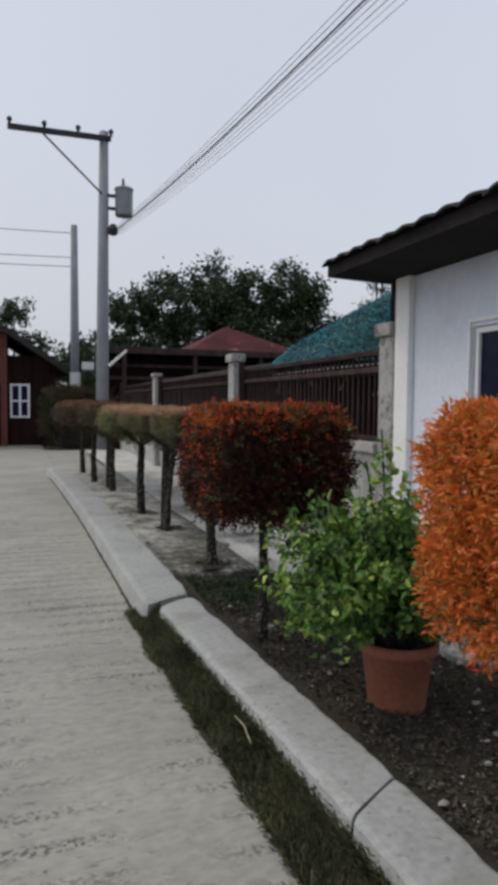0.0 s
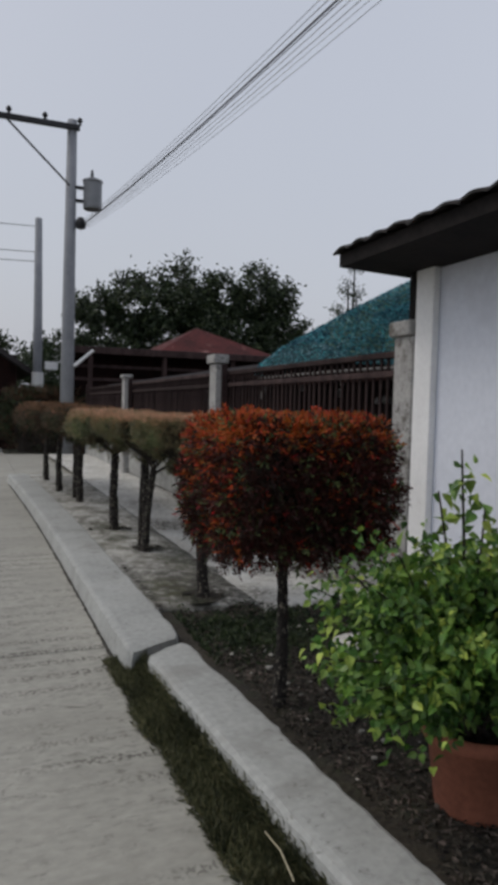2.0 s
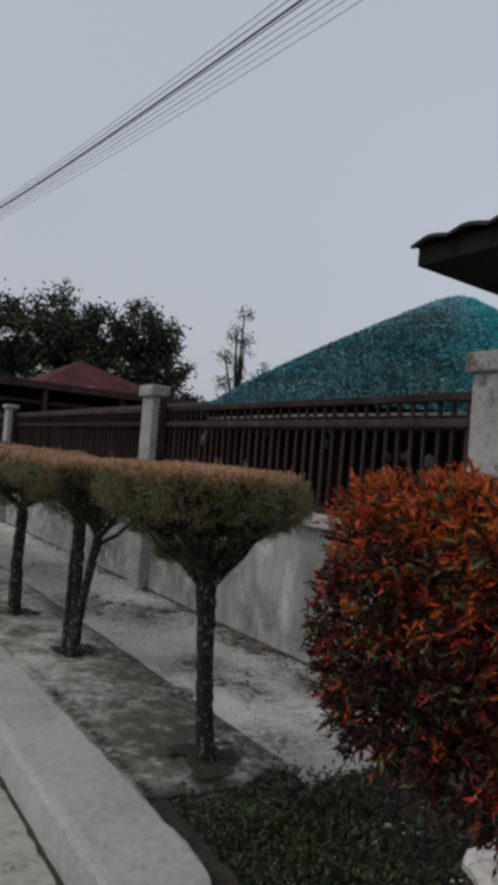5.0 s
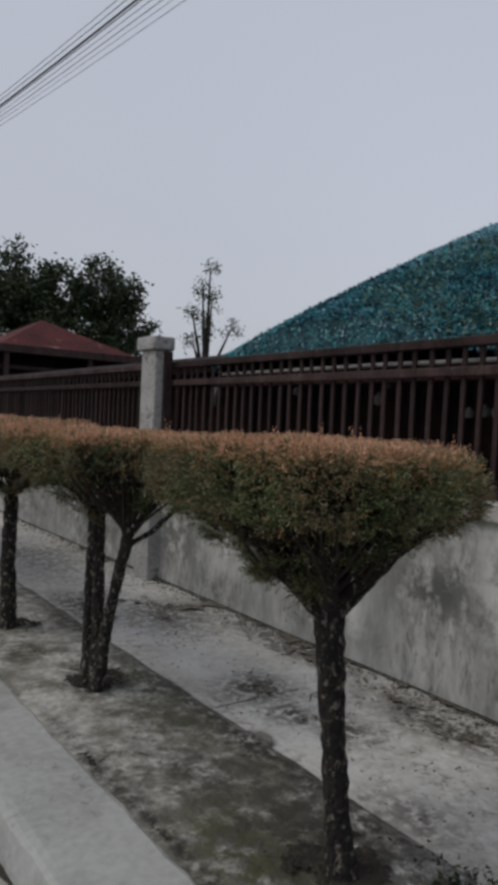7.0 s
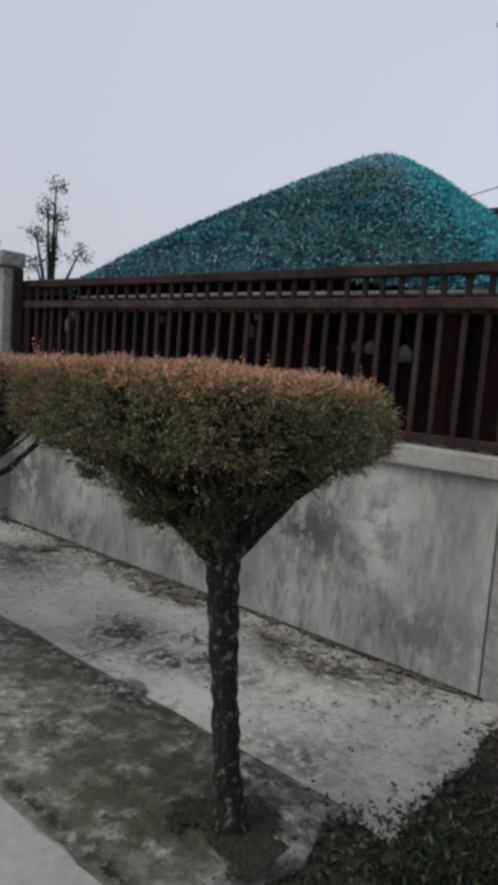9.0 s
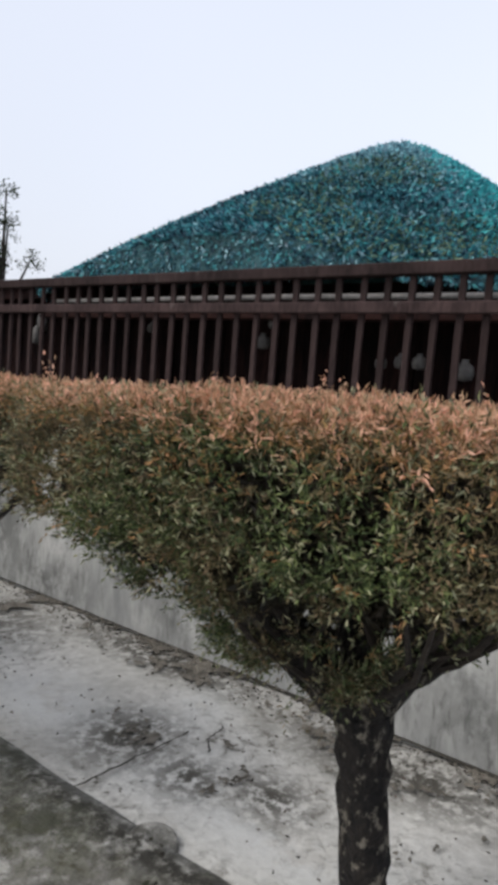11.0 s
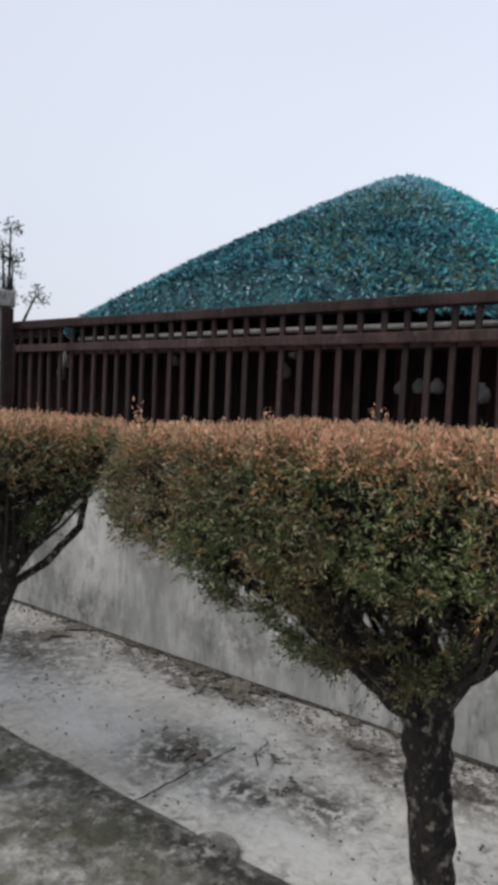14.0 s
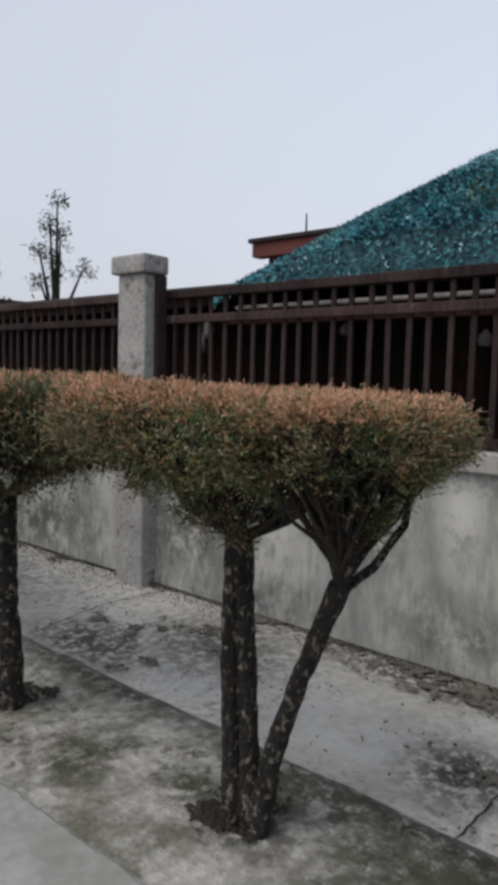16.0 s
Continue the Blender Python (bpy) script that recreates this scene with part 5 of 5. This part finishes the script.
part("bushing", Geo().tube([(3.2, 20.7, 7.5), (3.2, 20.7, 7.75)], [0.05, 0.03], 8), M_STEEL, tank)
for z in (6.85, 7.2):
    part("bracket", Geo().box(2.75, 3.0, 20.66, 20.74, z, z + 0.08), M_STEEL, pole)
part("cable_clamp", Geo().lathe(2.9, 20.6, [(0.004, 6.1), (0.13, 6.15), (0.15, 6.3), (0.08, 6.42), (0.004, 6.45)], 10), M_STEEL, pole)
part("stay_arm", Geo().tube([(2.78, 20.6, 2.45), (3.28, 20.55, 2.9)], [0.05, 0.04], 6), M_WHITE, pole, "pale slanting arm")
pole2 = thing("utility_pole", (2.1, 24.5, -0.05), "slim grey utility pole behind the taller one", "utility pole", "utility poles")
part("shaft", Geo().tube([(2.15, 24.5, -0.06), (2.14, 24.5, 4), (2.13, 24.5, 7.25)], [0.16, 0.14, 0.11], 12), M_POLE, pole2, smooth=True)
part("sign_plate", Geo().box(2.35, 2.75, 24.3, 24.33, 2.5, 2.75, 0.004), M_WHITE, pole2, "small white plate")
part("lower_sleeve", Geo().tube([(2.15, 24.48, 0.0), (2.15, 24.48, 2.4)], [0.19, 0.18], 12), M_WHITE, pole2, "pale painted foot")


def cable(name, a, b, sag, r, label):
    c = bpy.data.curves.new(name, 'CURVE')
    c.dimensions, c.bevel_depth, c.bevel_resolution = '3D', r, 1
    sp = c.splines.new('POLY')
    n = 28
    sp.points.add(n)
    for i in range(n + 1):
        t = i / n
        q = Vector(a).lerp(Vector(b), t)
        sp.points[i].co = (q.x, q.y, q.z - sag * 4 * t * (1 - t), 1)
    c.materials.append(M_WIRE)
    return tagged(new(name, c), label, "cable", "overhead cables", "thing")


for dx, z, r in ((0.06, 6.27, 0.013), (-0.12, 6.36, 0.004), (-0.03, 6.32, 0.005), (0.11, 6.25, 0.006), (0.20, 6.21, 0.004), (0.34, 6.2, 0.0045), (0.43, 6.16, 0.003), (0.55, 6.12, 0.0035)):
    cable("overhead_cable", (2.95 + dx * 0.3, 20.7, 6.3 + (z - 6.3) * 0.6), (5.45 + dx * 1.15, -14.0, z + 0.75), 0.75, r, "black overhead cable slung along the road")
for z, x1 in ((7.0, -14), (6.2, -14), (5.9, -15)):
    cable("overhead_cable", (2.13, 24.5, z), (x1, 23.0, z + 0.3), 0.3, 0.012, "black overhead cable crossing to another pole")
cable("overhead_cable", (16.0, 13.6, 5.40), (16.0, 2.0, 7.60), 0.0, 0.012, "black service cable dropping to the brick-red building")

# ---- far houses and trees ----
red = thing("red_house", (-1.6, 26, -0.05), "brick-red house with a dark side wall and white window", "house")
part("wall", Geo().box(-4.5, 0.0, 24.0, 30.0, -0.05, 3.55), M_REDWALL, red)
# side wall and porch panel carry their shade as near-black colour
part("side_wall", Geo().box(0.004, 1.5, 24.3, 30.0, -0.05, 2.9), M_DARKWOOD_SHADE, red, "side wall with its shade put into a dark colour")
part("roof", Geo().add([(-4.9, 23.6, 4.6), (0.0, 23.6, 3.75), (1.9, 23.6, 2.45), (1.9, 30.4, 2.45), (0.0, 30.4, 3.75), (-4.9, 30.4, 4.6),
                        (-4.9, 23.6, 4.4), (0.0, 23.6, 3.55), (1.9, 23.6, 2.3), (1.9, 30.4, 2.3), (0.0, 30.4, 3.55), (-4.9, 30.4, 4.4)],
                       [(0, 1, 4, 5), (1, 2, 3, 4), (6, 11, 10, 7), (7, 10, 9, 8), (0, 6, 7, 1), (1, 7, 8, 2), (2, 8, 9, 3), (3, 9, 10, 4), (4, 10, 11, 5), (5, 11, 6, 0)]), M_SHEDROOF, red)
part("porch_opening", Geo().box(-3.9, -0.2, 23.95, 23.995, -0.05, 2.0), M_DARKWOOD_SHADE, red, "dark panel for the shade inside an open porch")
w = part("window", Geo().box(0.12, 0.66, 24.26, 24.296, 0.92, 1.95), M_GLASS, red, "white-barred window")
for x in (0.12, 0.39, 0.66):
    part("bar", Geo().box(x - 0.035, x + 0.035, 24.22, 24.258, 0.88, 1.99), M_WHITE, w)
for z in (0.92, 1.43, 1.95):
    part("bar", Geo().box(0.156, 0.354, 24.22, 24.258, z - 0.03, z + 0.03).box(0.426, 0.624, 24.22, 24.258, z - 0.03, z + 0.03), M_WHITE, w)

hip = thing("hip_roof_house", (7.6, 25, -0.05), "small house under a rusty red hip roof", "house")
part("wall", Geo().box(6.2, 9.4, 23.4, 28.0, -0.05, 3.15), M_DARKWOOD_SHADE, hip)
part("roof", Geo().add([(5.6, 22.8, 3.1), (10.0, 22.8, 3.1), (10.0, 28.6, 3.1), (5.6, 28.6, 3.1), (7.4, 24.5, 4.15), (8.0, 26.5, 4.15)],
                       [(0, 1, 4), (1, 2, 5, 4), (2, 3, 5), (3, 0, 4, 5), (3, 2, 1, 0)]), M_REDROOF, hip)

porch = thing("porch_building", (8, 23, -0.05), "long low dark porch with brown rails and a sheet roof", "house")
part("wall", Geo().box(2.95, 13.5, 22.9, 23.2, -0.05, 3.0), M_DARKWOOD_SHADE, porch)
part("roof", Geo().box(2.8, 13.8, 21.7, 23.35, 2.98, 3.1, 0.01), M_SHEDROOF, porch)
part("eave_board", Geo().box(2.8, 13.8, 21.66, 21.698, 2.9, 3.09, 0.004), M_WOOD, porch)
for z in (2.5, 2.12):
    part("rail", Geo().box(2.9, 13.6, 21.86, 21.92, z, z + 0.09, 0.004), M_WOOD, porch)
for x in (3.4, 5.6, 7.8, 10.0, 12.2):
    part("post", Geo().box(x - 0.06, x + 0.06, 21.75, 21.855, -0.06, 2.975, 0.004), M_WOOD, porch)
part("plinth", Geo().box(2.95, 13.5, 21.75, 22.895, -0.06, 0.6), M_DARKWOOD_SHADE, porch)

brick = thing("brick_red_building", (19, 12, -0.05), "long brick-red building with a dark roof edge", "house")
part("wall", Geo().box(16.4, 22, -6, 19.2, -0.05, 5.0), M_REDWALL, brick)
part("roof", Geo().box(15.9, 22.5, -6.5, 19.6, 5.25, 5.37, 0.02), M_SHEDROOF, brick)
part("fascia", Geo().box(16.0, 16.39, -6.2, 19.5, 4.85, 5.248), M_REDWALL, brick)

part("mast", Geo().tube([(16.0, 17.6, 5.36), (16.0, 17.6, 5.85)], [0.03, 0.02], 6), M_STEEL, brick)


def tree(x, y, base, height, crowns, label, n, leaf, seed):
    t = thing("tree", (x, y, base), label, "tree", "trees behind the houses")
    part("trunk", Geo().tube([(x, y, base - 0.05), (x + 0.1, y, height * 0.3), (x - 0.1, y, height * 0.6)], [height * 0.035, height * 0.026, height * 0.014], 9), M_TWIG, t, smooth=True)
    g = Geo()
    for cx, cy, cz, r in crowns:
        part("limb", Geo().tube([(x, y, height * 0.35), ((x + cx) / 2, (y + cy) / 2, (height * 0.4 + cz) / 2), (cx, cy, cz)], [height * 0.014, height * 0.01, height * 0.004], 6), M_TWIG, t)
        m = int(n * r * r)
        clumps = RNG.normal(size=(max(8, int(20 * r)), 3))
        clumps = clumps / np.linalg.norm(clumps, axis=1, keepdims=True) * (r * RNG.uniform(0.35, 1.0, len(clumps)))[:, None]
        pick = RNG.integers(0, len(clumps), m)
        q = np.array([cx, cy, cz]) + clumps[pick] * np.array([1, 1, 0.85]) + RNG.normal(size=(m, 3)) * (0.08 + r * 0.085)
        g.leaves(q, RNG.normal(size=(m, 3)) + np.array([0, 0, -0.2]), leaf, leaf * 0.55, 0)
    part("crown", g, L_TREE, t, "open dark green crown with gaps", kind="stuff")
    return t


tree(10.5, 38, -0.05, 8, [(6.2, 38, 6.2, 1.5), (8.4, 38, 6.6, 2.1), (11.0, 38.5, 7.4, 2.3), (13.2, 38, 7.2, 2.0), (15.5, 38, 7.9, 1.9), (16.8, 38, 6.2, 1.5), (12.2, 37.5, 5.0, 2.4), (8.6, 37.5, 4.6, 2.2), (15.4, 37.5, 4.8, 1.9), (5.8, 37.5, 4.2, 1.5), (7, 36, 2.6, 2.0), (10, 36, 2.8, 2.2), (13.5, 36, 2.8, 2.2), (17, 36.5, 3.2, 2.0)],
     "broad dark green tree with an open ragged crown", 800, 0.26, 1)
tree(0.2, 38, -0.05, 5.5, [(-1.2, 38, 5.2, 1.1), (0.2, 38, 5.8, 1.0), (1.2, 38, 4.4, 0.9), (3.0, 36, 3.2, 1.5), (4.0, 38, 4.2, 1.0), (2.0, 34, 1.6, 1.6), (4.4, 33, 1.6, 1.5), (3.4, 34, 2.6, 1.4), (-3.0, 38, 4.8, 1.4)], "dark green tree behind the red house", 800, 0.22, 2)
tree(17.2, 31, -0.05, 7.5, [(17.25, 31, 8.3, 0.42), (16.9, 31, 7.3, 0.5), (17.4, 31, 6.9, 0.55), (16.4, 31, 6.2, 0.5), (17.1, 31, 5.6, 0.6), (18.5, 31, 5.7, 0.5), (16.5, 31, 4.9, 0.5)], "slender young tree with sparse foliage", 700, 0.13, 3)
hedge = thing("far_hedge", (2.2, 18, -0.02), "low dark brown clipped hedge beyond the crossing", "hedge")
part("crown", crown(Geo(), 2.15, 22.6, 0.88, 0.5, 0.1, 1.55, 0.95, 0.2, 6, 700, 3.3, False, 0.11), [L_DUSK, L_DUSK, L_TREE, L_DUSK, L_INNER_SHADE, L_TREE], hedge, kind="stuff")
part("twig_heart", heart(2.15, 22.6, 0.88, 0.5, -0.05, 1.5, 0.95, 0.2, 6), M_TWIG, hedge)
